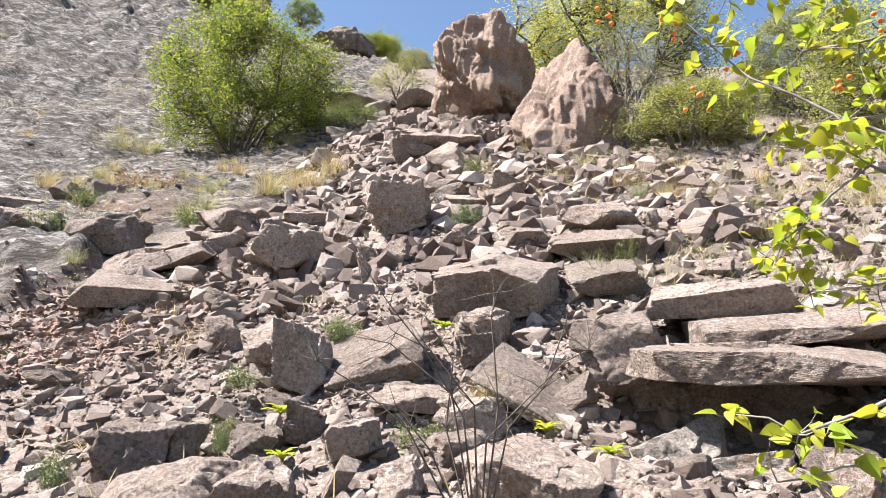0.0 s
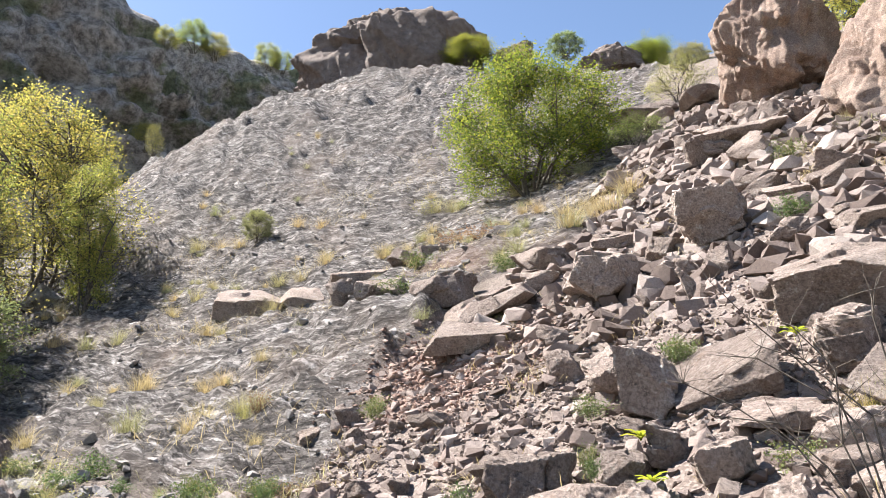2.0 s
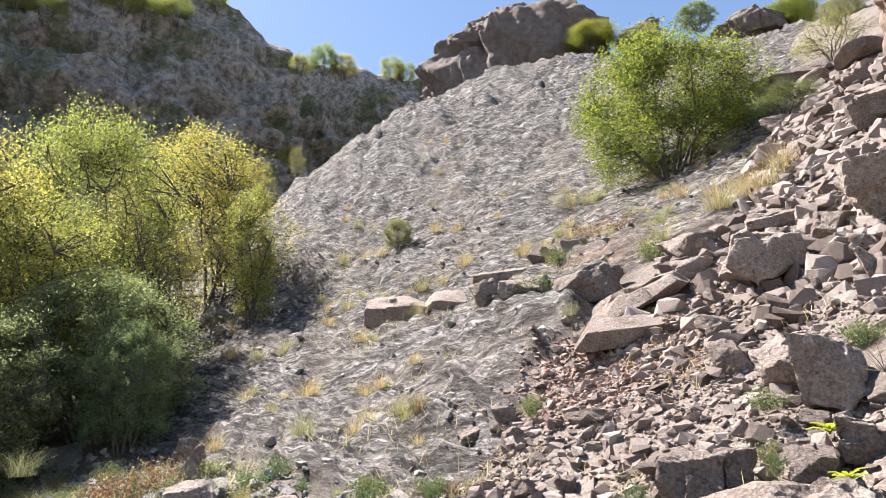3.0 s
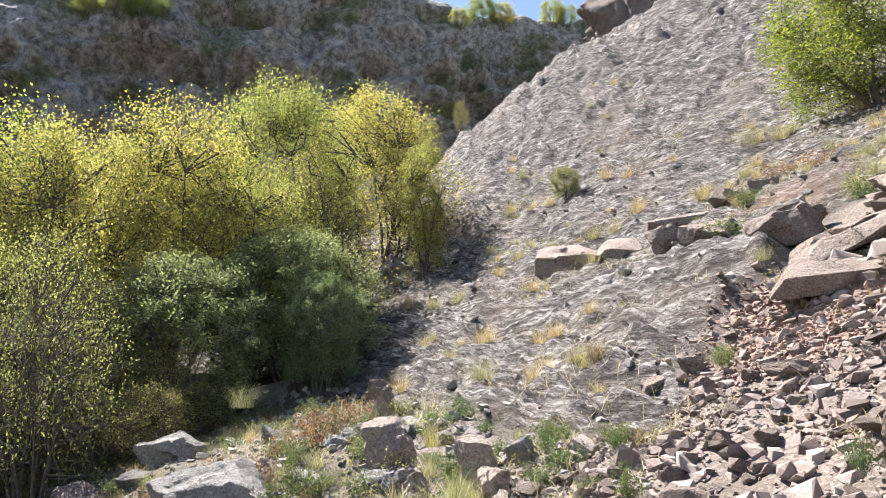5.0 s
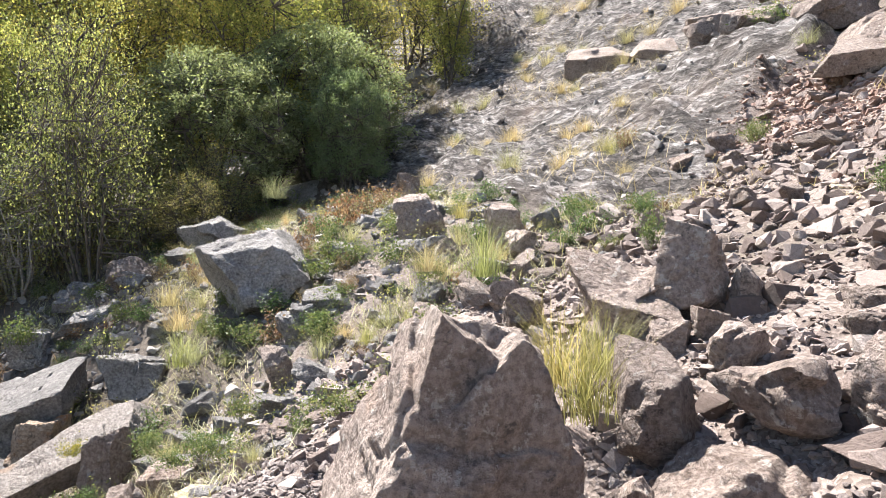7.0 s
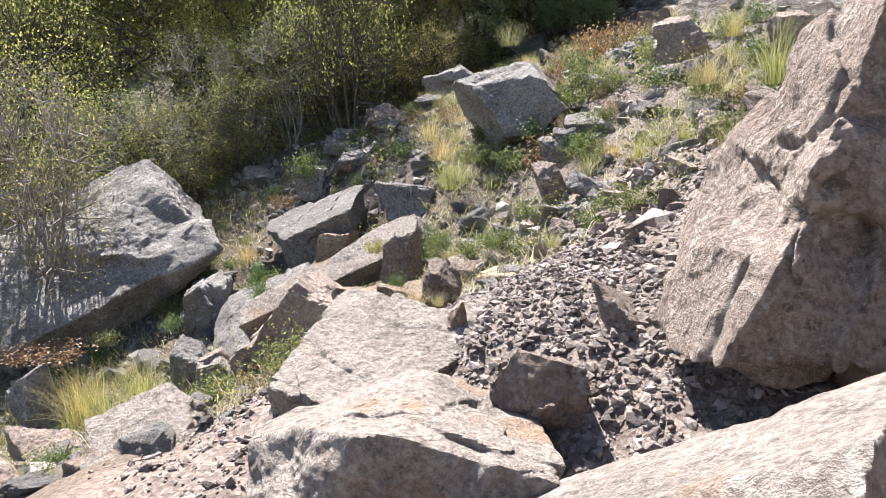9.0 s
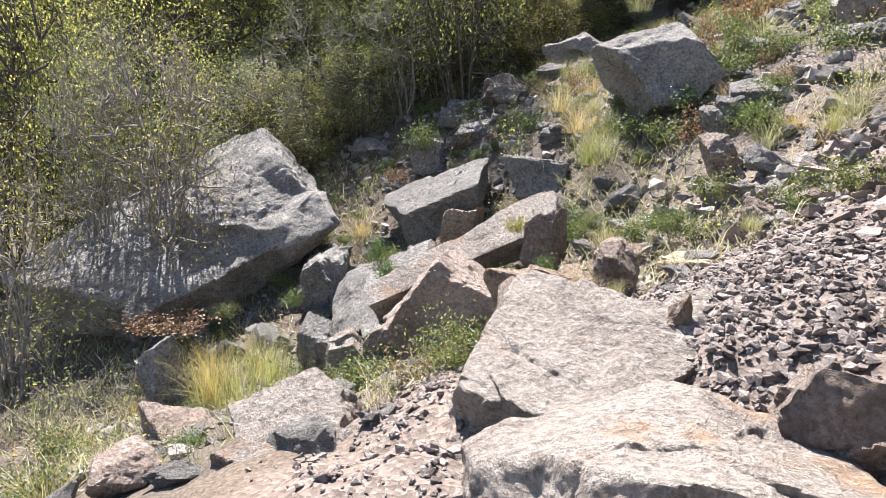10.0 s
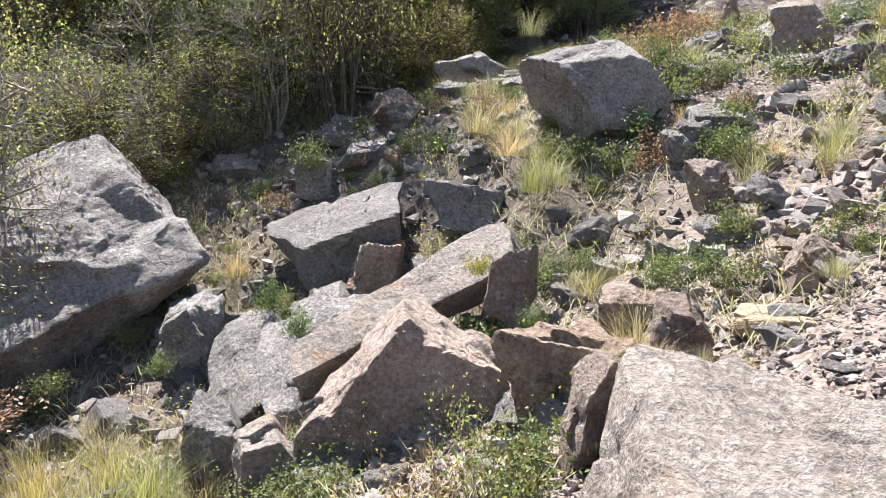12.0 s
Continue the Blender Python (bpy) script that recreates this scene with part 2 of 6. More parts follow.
# ---- mesh helpers ----
def mesh_of(name, verts, faces, material, smooth=True, crease=0):
    me = bpy.data.meshes.new(name)
    verts, faces = np.asarray(verts, np.float32), np.asarray(faces, np.int32)
    n, k = faces.shape
    me.vertices.add(len(verts))
    me.vertices.foreach_set("co", verts.ravel())
    me.loops.add(n * k)
    me.loops.foreach_set("vertex_index", faces.ravel())
    me.polygons.add(n)
    me.polygons.foreach_set("loop_start", np.arange(0, n * k, k, dtype=np.int32))
    me.polygons.foreach_set("use_smooth", np.full(n, smooth))
    me.update(calc_edges=True)
    if crease:
        me.set_sharp_from_angle(angle=radians(crease))
    me.materials.append(material)
    return me


def part(name, me, parent, label=""):
    ob = new(name, me)
    ob.parent = parent
    return tagged(ob, label)


BALLS = {}


def ball(sub):
    if sub not in BALLS:
        bm = bmesh.new()
        bmesh.ops.create_icosphere(bm, subdivisions=sub, radius=1)
        BALLS[sub] = (np.array([v.co[:] for v in bm.verts]), np.array([[v.index for v in f.verts] for f in bm.faces]))
        bm.free()
    return BALLS[sub]


# ---- the lie of the land ----
HUMPS = [(-0.3, 0.4, 1.3), (-1.5, -1.5, 1.5), (-11.5, -1.5, 3), (-13, 5, 3.5), (-24, 12, 5), (-43, 42, 14), (-25, 54, 14), (-8, 1, 2.5), (2.5, 7.5, 2.5), (-10, 15, 4), (-2, 24, 5), (3, 13, 4), (-3, 3, 1.2), (-3.6, -0.3, 1.0), (-5.2, 0.8, 1.0), (-2.2, 1.5, 1.2), (2.8, 6.9, 0.7)]
LAND = [
    -0.488, 2.155, -0.203, 1.839, 0.154, -0.083, 1.259, 0.178, 0.391, -0.064, -0.015, 0.892, -0.37, -0.11, 0.026, -0.441,
    0.065, -0.02, 0.024, 0.005, 0.035, 0.585, -0.667, -1.63, 1.139, 1.166, 11.532, 9.855, -0.494, -0.7, 1.371, 0.682,
    0.421, -0.29, -0.563, 0.135, -0.696, -0.75,
]
DEGREE = 5


def ground(x, y):
    u, v = np.arcsinh((x + 4.0) / 9.0), np.arcsinh((y - 2.0) / 9.0)
    z, k = 0, 0
    for i in range(DEGREE + 1):
        for j in range(DEGREE + 1 - i):
            z = z + LAND[k] * u ** i * v ** j
            k += 1
    for a, b, s in HUMPS:
        z = z + LAND[k] * np.exp(-((x - a) ** 2 + (y - b) ** 2) / (2 * s * s))
        k += 1
    return z


def ease(v, a, b):
    s = np.clip((v - a) / (b - a), 0, 1)
    return s * s * (3 - 2 * s)


def zones(x, y):
    """How far the ground is scree, soil and red grit; the rest is bare bedded rock."""
    w = 1.1 * fbm2(x * 0.35, y * 0.35, 3, 11)
    edge = np.interp(y, (0, 8, 15, 18, 30), (-9.0, -7.3, -7.2, -5.0, -4.2))
    bare = ease(-(x - edge) + w * 0.7, -0.3, 0.5) * ease(y - 8.3 + 0.03 * (x + 12) + w * 0.8, -0.5, 0.6)
    high = ease(y, 38, 48) * ease(x + 6, 4, -4)
    scree = 1 - np.maximum(bare, high)
    soil = scree * ease(fbm2(x * 0.5, y * 0.5, 4, 23) + 0.9 * ease(-x, 6, 11) - 0.25 + 0.5 * ease(x, 2.5, 8) + 1.6 * ease(-x - 0.25 * y, 13, 19) + 1.3 * ease(-y - 0.3 * (x + 6), 1.4, 3), 0.0, 0.8) * 0.9
    red = np.exp(-(((x + 5.6) / 1.7) ** 2 + ((y - 11.4) / 1.5) ** 2)) + 0.6 * np.exp(-(((x + 9) / 2.5) ** 2 + ((y - 17.5) / 1.5) ** 2))
    return scree, soil, np.clip(red * 1.3 + 0.25 * w - 0.25, 0, 1) * 0.9


def relief(x, y):
    scree, soil, red = zones(x, y)
    c, s = math.cos(radians(14)), math.sin(radians(14))
    a, b = x * c + y * -s, x * s + y * c
    far = np.hypot(x + 2, y)
    wave = 0.35 * fbm2(x * 0.5, y * 0.5, 3, 31)
    q = 2.6 * (fbm2(a * 0.30 + wave, b * 0.95 + wave, 4, 19) + 0.25 * b)
    beds = np.floor(q) + ease(q - np.floor(q), 0.0, 0.22) - 0.65 * b
    q = 3.0 * fbm2(a * 0.9 + wave, b * 2.4 + wave, 3, 29)
    chips = np.floor(q) + ease(q - np.floor(q), 0.0, 0.3)
    steps = np.abs(fbm2(a * 0.12, b * 0.5, 4, 7))
    knobs = np.abs(fbm2(x * 1.3, y * 1.3, 3, 17))
    bare = 0.11 * beds + 0.045 * chips - 0.40 * steps - 0.16 * knobs + 0.45 * fbm2(x * 0.07, y * 0.07, 3, 5)
    bare = bare * (1 + 1.2 * ease(far, 26, 55)) + 0.1
    loose = 0.10 * fbm2(x * 1.1, y * 1.1, 4, 9) + 0.035 * fbm2(x * 5, y * 5, 2, 13)
    return bare * (1 - scree) + loose * scree


def height(x, y):
    x, y = np.asarray(x, float), np.asarray(y, float)
    return ground(x, y) + relief(x, y)


def spaced(n, reach, even=12.0):
    return even * np.sinh(np.linspace(-math.asinh(reach / even), math.asinh(reach / even), n))


def build_ground():
    n = 760
    gx, gy = np.meshgrid(spaced(n, 165) - 7.0, spaced(n, 165) + 6.0)
    gx, gy = gx.ravel(), gy.ravel()
    verts = np.stack([gx, gy, height(gx, gy)], -1)
    k = np.arange(n * n).reshape(n, n)
    faces = np.stack([k[:-1, :-1], k[:-1, 1:], k[1:, 1:], k[1:, :-1]], -1).reshape(-1, 4)
    me = mesh_of("ground", verts, faces, GROUND)
    data = me.color_attributes.new("zone", 'FLOAT_COLOR', 'POINT')
    data.data.foreach_set("color", np.stack([*zones(gx, gy), np.ones(n * n)], -1).astype(np.float32).ravel())
    tagged(new("ground", me), "steep hillside of bedded grey rock, pale scree and dry soil", "ground", kind="structure")


build_ground()


# ---- rocks ----
def rock_shape(seed, sub, sharp=16, cuts=7, lean=0.16, top=None, squareness=1.0):
    """A broken block: box faces, knocked askew, with corners cut away. Fills the cube from -1 to 1."""
    rng = np.random.default_rng(seed)
    d, faces = ball(sub)
    normals = [np.array(n, float) for n in ((1, 0, 0), (-1, 0, 0), (0, 1, 0), (0, -1, 0), (0, 0, 1), (0, 0, -1))]
    normals = [n + rng.normal(0, lean, 3) for n in normals]
    dist = [squareness] * 6
    for _ in range(cuts):
        n = rng.normal(0, 1, 3)
        normals.append(n)
        dist.append(rng.uniform(0.82, 1.12))
    for n, h in top or ():
        normals.append(np.array(n, float))
        dist.append(h)
    normals = np.array([n / np.linalg.norm(n) for n in normals])
    s = np.maximum(d @ normals.T, 0) / np.array(dist)
    r = (s ** sharp).sum(1) ** (-1 / sharp)
    p = d * r[:, None]
    return p, d, faces


def fitted(p):
    lo, hi = p.min(0), p.max(0)
    return (p - (lo + hi) / 2) / ((hi - lo) / 2)


SHAPES = {
    "slab": dict(cuts=5, sharp=150, lean=0.13),
    "block": dict(cuts=5, sharp=170, lean=0.17),
    "warm": dict(cuts=9, sharp=140, lean=0.26),
    "grey": dict(cuts=5, sharp=130, lean=0.22),
    "round": dict(cuts=11, sharp=70, lean=0.3),
    "blade": dict(cuts=3, sharp=120, lean=0.14, top=[((0.9, -0.2, 0.55), 0.5), ((-0.8, 0.3, 0.8), 0.75)]),
    "plate": dict(cuts=2, sharp=120, lean=0.08, top=[((-0.75, 0, 0.75), 0.62), ((0.5, 0, 0.9), 0.85)]),
    "plank": dict(cuts=3, sharp=120, lean=0.1),
    "pyramid": dict(cuts=1, sharp=120, lean=0.06, top=[((-0.84, -0.22, 0.44), 0.50), ((0.90, 0.0, 0.34), 0.78), ((0.45, 0.0, 0.89), 0.86), ((0.30, -0.94, 0.16), 0.62), ((-0.15, 0.5, 0.8), 0.85)]),
    "giant": dict(cuts=6, sharp=90, lean=0.14),
    "ledge": dict(cuts=8, sharp=120, lean=0.24),
    "white": dict(cuts=4, sharp=90, lean=0.10),
    "orange": dict(cuts=5, sharp=90, lean=0.16),
    "yellow": dict(cuts=5, sharp=80, lean=0.16),
}
SKIN = {"grey": "grey", "giant": "grey", "white": "white", "orange": "orange", "yellow": "yellow", "pyramid": "warm"}
WORDS = {
    "slab": "flat broken slab of pinkish grey rock in the scree", "block": "angular brown rock block with sharp edges on the scree",
    "warm": "rough pinkish tan boulder half sunk in rubble", "grey": "weathered grey boulder with lichen among dry herbs",
    "round": "worn rounded tan stone lying on the scree", "blade": "upright wedge of split pale rock between stones",
    "plate": "large upright plate of lichen-spotted brown rock", "plank": "long leaning sliver of pale split rock",
    "pyramid": "large pointed tan boulder with a cracked sunlit edge", "giant": "huge tilted grey boulder beside bare shrubs",
    "ledge": "overhanging layered rock ledge with a dark hollow beneath", "white": "large sunlit pale boulder with rusty stains",
    "orange": "broken rock with an orange stained face", "yellow": "flat yellowish stone on the gravel",
}


def chipped(p, seed, cells, depth, slant):
    """How far a broken surface stands out: patches that are each set back and tilted a little."""
    rng = np.random.default_rng(seed + 5000)
    mids = p[rng.integers(0, len(p), cells)]
    span = float(np.mean(p.max(0) - p.min(0)))
    q = p + 0.10 * span * np.stack([fbm3(p * 3 / span + k, 3, seed + k) for k in range(3)], -1)
    tilt, back = rng.normal(0, slant, (cells, 3)), rng.uniform(-1.6, 0.4, cells)
    gaps = np.stack([((q - m) ** 2).sum(1) for m in mids])
    gaps = (gaps - gaps.min(0)) / span ** 2
    total, out = 0, 0
    for k in range(cells):
        w = np.exp(-220 * gaps[k])
        total = total + w
        out = out + w * (depth * back[k] + (p - mids[k]) @ tilt[k])
    return out / total


def boulder(kind, place, size, yaw, tilt, seed, sub, skin="", pitch=0, label="", sink=0.12, rough=1.0):
    sub = min(sub, 5) if max(size) < 0.75 else sub
    p, d, faces = rock_shape(seed, sub, **SHAPES[kind])
    p = fitted(p)
    size = np.array(size, float)
    half = size / 2
    half[2] *= 1 + sink
    p = p * half
    small = float(np.min(size))
    away = p / np.maximum(np.linalg.norm(p, axis=1), 1e-6)[:, None]
    f = 1.5 / small ** 0.8
    bumps = 0.22 * fbm3(p * f + seed, 2, seed) - 0.22 * np.abs(fbm3(p * f * 2.3 + seed, 4, seed + 5)) + 0.16 * fbm3(p * f * 8 + seed, 3, seed + 7)
    crack = -0.5 * np.exp(-(fbm3(p * f * 0.8 - seed, 2, seed + 9) / 0.035) ** 2)
    rough = rough * {"giant": 1.35, "pyramid": 1.3}.get(kind, 1.0)
    p = p + away * (0.085 * small ** 0.85 * rough * (bumps + 0.5 * crack) + chipped(p, seed, 26 if sub > 5 else 14, (0.02 if kind == "white" else 0.045) * small, 0.10 * rough))[:, None]
    ob = new("boulder", mesh_of("boulder", p, faces, ROCK[skin or SKIN.get(kind, "warm")], True, 30))
    ob.matrix_world = Matrix.Translation((place[0], place[1], place[2] - sink * half[2] * 0.8)) @ pose(0, 0, 0, 0, 0, yaw) @ pose(0, 0, 0, 0, -tilt, 0) @ pose(0, 0, 0, pitch, 0, 0)
    return tagged(ob, label or WORDS[kind], "boulder", "boulders on the slope")

# each boulder: kind, middle, size, heading, tilt, seed, fineness
boulder("warm", (-5.95, 13.42, 4.67), (2.69, 2.00, 0.48), 24, 14, 100, 6, pitch=14)
boulder("warm", (-7.42, 14.43, 5.55), (1.87, 1.68, 0.89), 28, 0, 101, 5, pitch=14)
boulder("warm", (-3.10, 12.92, 4.72), (1.66, 1.66, 0.93), 13, -14, 102, 6, pitch=14)
boulder("block", (-1.00, 13.89, 5.75), (1.57, 1.41, 1.28), 4, 0, 103, 5, pitch=8)
boulder("slab", (0.75, 10.33, 3.54), (1.94, 1.79, 0.67), -5, 3, 104, 6, pitch=24)
boulder("slab", (2.47, 11.26, 4.31), (1.71, 1.10, 0.37), -14, 0, 105, 6, pitch=24)
boulder("slab", (2.30, 10.22, 3.53), (1.11, 1.00, 0.37), -14, 0, 106, 5, pitch=24)
boulder("blade", (2.27, 12.79, 5.45), (0.42, 0.30, 0.75), -11, 15, 107, 5)
boulder("warm", (2.89, 12.03, 5.00), (1.47, 1.33, 0.59), -15, 0, 108, 5, pitch=14)
boulder("block", (1.46, 14.94, 6.63), (0.85, 0.90, 0.57), -6, -25, 109, 5, pitch=8)
boulder("round", (-1.71, 12.67, 4.51), (0.73, 0.66, 0.51), 7, 0, 110, 5)
boulder("round", (-0.96, 12.39, 4.50), (0.61, 0.55, 0.62), 4, 0, 111, 4)
boulder("blade", (-1.44, 11.70, 4.00), (0.38, 0.28, 0.56), 7, 20, 112, 5)
boulder("slab", (-5.80, 12.00, 3.74), (1.78, 1.39, 0.47), 26, 0, 113, 6, pitch=24)
boulder("block", (-1.84, 8.54, 2.27), (0.73, 0.66, 0.90), 12, 0, 114, 5, pitch=8)
boulder("slab", (-1.00, 8.88, 2.34), (1.41, 1.73, 0.40), 6, 22, 115, 6, pitch=24)
boulder("slab", (-2.43, 9.22, 2.43), (0.66, 0.61, 0.50), 15, 22, 116, 5, pitch=24)
boulder("warm", (-3.30, 10.06, 2.73), (0.59, 0.53, 0.52), 18, 0, 117, 5, pitch=14)
boulder("block", (0.33, 8.71, 2.34), (0.48, 0.48, 0.42), -3, 10, 118, 5, pitch=8)
boulder("slab", (0.99, 7.64, 1.70), (1.64, 1.24, 0.19), -9, -33, 119, 6, pitch=24)
boulder("warm", (0.15, 7.42, 1.51), (0.84, 0.75, 0.49), -2, 0, 120, 5, pitch=14)
boulder("slab", (2.95, 6.95, 2.0), (2.5, 2.0, 0.42), -20, -4, 121, 6, pitch=10)
boulder("slab", (3.80, 7.75, 2.44), (2.6, 1.5, 0.36), -24, 2, 122, 6, pitch=8)
boulder("slab", (3.30, 8.45, 2.88), (1.8, 1.1, 0.44), -20, 0, 123, 6, pitch=8)
boulder("block", (1.85, 7.80, 2.22), (0.95, 1.0, 0.88), -20, 8, 253, 6)
boulder("ledge", (3.10, 8.05, 1.40), (2.4, 1.5, 1.2), -20, -4, 124, 6)
boulder("ledge", (4.10, 6.95, 1.20), (1.1, 1.3, 1.3), -32, 0, 126, 6)
boulder("white", (2.05, 6.75, 1.14), (0.95, 0.7, 0.50), -30, 24, 254, 6)
boulder("white", (2.35, 6.05, 0.98), (0.75, 0.6, 0.50), -10, 8, 255, 6)
boulder("warm", (2.05, 8.64, 2.50), (1.17, 1.17, 0.54), -15, 15, 125, 6, pitch=14)
boulder("slab", (0.40, 9.11, 2.64), (0.78, 0.70, 0.55), -4, 0, 127, 5, pitch=24)
boulder("block", (-2.82, 6.55, 1.25), (0.73, 0.65, 0.59), 24, 0, 128, 5, pitch=8)
boulder("warm", (-2.46, 6.70, 1.28), (0.41, 0.37, 0.46), 21, 0, 129, 5, pitch=14)
boulder("warm", (-2.17, 5.74, 0.99), (1.10, 0.99, 0.59), 21, 0, 130, 6, pitch=14)
boulder("warm", (-1.57, 5.83, 1.00), (0.66, 0.60, 0.54), 15, 0, 131, 6, pitch=14)
boulder("block", (-1.86, 6.79, 1.31), (0.43, 0.38, 0.36), 15, 0, 132, 5, pitch=8)
boulder("warm", (-1.48, 7.29, 1.51), (0.42, 0.38, 0.50), 11, 0, 133, 5, pitch=14)
boulder("block", (-0.95, 6.77, 1.35), (0.59, 0.53, 0.36), 8, 0, 134, 5, pitch=8)
boulder("slab", (-0.47, 7.72, 1.72), (0.88, 0.78, 0.27), 3, 0, 135, 5, pitch=24)
boulder("warm", (-0.45, 5.91, 1.03), (0.63, 0.65, 0.45), 3, 12, 136, 6, pitch=14)
boulder("slab", (-1.00, 5.95, 0.99), (0.17, 0.38, 0.51), 9, -30, 137, 5, pitch=24)
boulder("warm", (0.49, 5.89, 1.06), (1.19, 1.07, 0.59), -7, 0, 138, 6, pitch=14)
boulder("slab", (1.56, 5.44, 0.96), (0.46, 0.41, 0.31), -19, 0, 139, 5, pitch=24)
boulder("round", (2.25, 4.46, 1.12), (0.48, 0.43, 0.42), -31, 0, 140, 5)
boulder("warm", (1.31, 5.93, 1.04), (0.62, 0.56, 0.38), -15, 0, 141, 5, pitch=14)
boulder("slab", (-4.06, 31.47, 17.17), (3.36, 2.54, 0.88), 7, 0, 142, 5, pitch=24)
boulder("round", (-3.07, 28.67, 15.34), (1.38, 1.24, 0.85), 6, 0, 143, 4)
boulder("warm", (-1.26, 29.65, 16.36), (1.98, 1.78, 0.84), 2, 0, 144, 5, pitch=14)
boulder("warm", (-1.10, 20.25, 9.88), (1.28, 1.15, 0.88), 3, 0, 145, 5, pitch=14)
boulder("slab", (-0.18, 20.67, 10.26), (2.81, 1.85, 0.65), 0, 0, 146, 5, pitch=24)
boulder("slab", (1.48, 19.91, 9.74), (1.52, 1.14, 0.27), -5, 25, 147, 5, pitch=24)
boulder("round", (-12.65, 21.35, 8.86), (1.23, 1.11, 0.83), 31, 0, 148, 5, "warm")
boulder("block", (-10.74, 20.31, 8.39), (0.84, 0.76, 0.63), 28, 0, 149, 4, "warm", pitch=8)
boulder("slab", (1.31, 12.18, 4.72), (0.99, 0.89, 0.31), -7, 0, 150, 5, pitch=24)
boulder("warm", (-2.02, 13.94, 5.33), (0.90, 0.81, 0.63), 8, 0, 151, 5, pitch=14)
boulder("round", (0.23, 12.67, 4.84), (0.71, 0.64, 0.43), -2, 0, 152, 5)
boulder("slab", (0.47, 14.96, 6.31), (0.92, 0.82, 0.28), -2, 0, 153, 5, pitch=24)
boulder("slab", (-3.35, 15.79, 6.24), (1.24, 0.95, 0.34), 12, 0, 154, 5, pitch=24)
boulder("slab", (3.91, 10.05, 3.63), (0.67, 0.58, 0.19), -23, 0, 155, 5, pitch=24)
boulder("warm", (2.18, 5.40, 1.04), (0.60, 0.54, 0.25), -25, 0, 156, 5, pitch=14)
boulder("slab", (-14.15, 20.61, 8.31), (2.36, 1.74, 0.60), 34, 0, 157, 5, "warm", pitch=24)
boulder("round", (-12.39, 17.08, 6.69), (1.25, 1.12, 0.99), 35, 0, 158, 5, "warm")
boulder("warm", (-9.48, 14.94, 5.85), (1.54, 1.39, 0.86), 32, 0, 159, 5, pitch=14)
boulder("round", (-11.98, 21.00, 8.65), (0.90, 0.81, 0.75), 29, 0, 160, 4, "warm")
boulder("block", (-10.40, 19.81, 8.18), (1.23, 1.11, 0.68), 27, 0, 161, 5, "warm", pitch=8)
boulder("slab", (-17.82, 18.56, 7.35), (2.77, 2.49, 1.06), 43, 0, 162, 5, "warm", pitch=24)
boulder("slab", (-16.11, 19.60, 7.64), (1.75, 1.48, 0.57), 39, 0, 163, 5, "warm", pitch=24)
boulder("slab", (-7.49, 9.21, 1.99), (0.44, 0.46, 0.25), 38, 20, 164, 4, pitch=24)
boulder("round", (-7.16, 9.82, 2.30), (0.45, 0.41, 0.37), 35, 0, 165, 4)
boulder("block", (-6.53, 9.11, 1.92), (0.41, 0.36, 0.34), 34, 0, 166, 4, pitch=8)
boulder("slab", (-2.61, 9.86, 2.64), (0.53, 0.55, 0.28), 13, 30, 167, 5, pitch=24)
boulder("blade", (-12.88, 7.32, 1.90), (0.41, 0.21, 0.70), 60, 0, 168, 5)
boulder("slab", (-12.11, 7.06, 1.49), (0.91, 0.77, 0.07), 60, 15, 169, 5, "grey", pitch=24)
boulder("round", (-33.24, 20.04, 10.59), (1.86, 1.68, 1.50), 59, 0, 170, 5, "grey")
boulder("block", (-3.39, 7.79, 1.25), (0.83, 0.74, 0.48), 21, 0, 171, 5, pitch=8)
boulder("grey", (-11.46, 3.33, 0.47), (1.95, 1.9, 1.15), 73, 18, 4, 6, pitch=28)
boulder("slab", (-24.94, 6.57, 2.91), (2.92, 2.25, 0.78), 75, 0, 173, 5, "grey", pitch=24)
boulder("slab", (-20.84, 8.25, 2.62), (2.15, 1.52, 0.39), 68, 8, 174, 5, "grey", pitch=24)
boulder("blade", (-12.84, 7.18, 1.85), (0.45, 0.22, 0.56), 59, 0, 175, 4)
boulder("warm", (-4.43, 4.16, 0.24), (0.98, 0.79, 0.75), 41, 0, 176, 6, pitch=14)
boulder("round", (-4.05, 4.59, 0.46), (0.58, 0.61, 0.79), 36, -10, 177, 6)
boulder("round", (-3.65, 4.73, 0.29), (0.29, 0.37, 0.51), 31, 15, 178, 5)
boulder("block", (-3.86, 3.98, -0.02), (0.34, 0.30, 0.35), 38, 0, 179, 5)
boulder("round", (-3.62, 4.16, 0.07), (0.29, 0.26, 0.34), 35, 0, 180, 5)
boulder("round", (-3.20, 3.84, -0.02), (0.40, 0.36, 0.42), 32, 0, 181, 5)
boulder("warm", (-3.30, 3.15, -0.25), (0.60, 0.54, 0.72), 39, 0, 182, 6)
boulder("warm", (-2.72, 3.43, -0.19), (0.70, 0.68, 0.43), 30, 12, 183, 6)
boulder("warm", (-2.20, 3.68, -0.09), (0.56, 0.50, 0.62), 22, 0, 184, 6)
boulder("round", (-2.75, 4.53, 0.12), (0.29, 0.26, 0.18), 24, 0, 185, 5)
boulder("round", (-2.87, 4.91, 0.25), (0.36, 0.32, 0.23), 23, 0, 186, 5)
boulder("round", (-3.33, 4.80, 0.22), (0.31, 0.28, 0.24), 28, 0, 187, 5)
boulder("blade", (-6.57, 4.67, 0.15), (0.51, 0.28, 0.43), 51, -30, 188, 5)
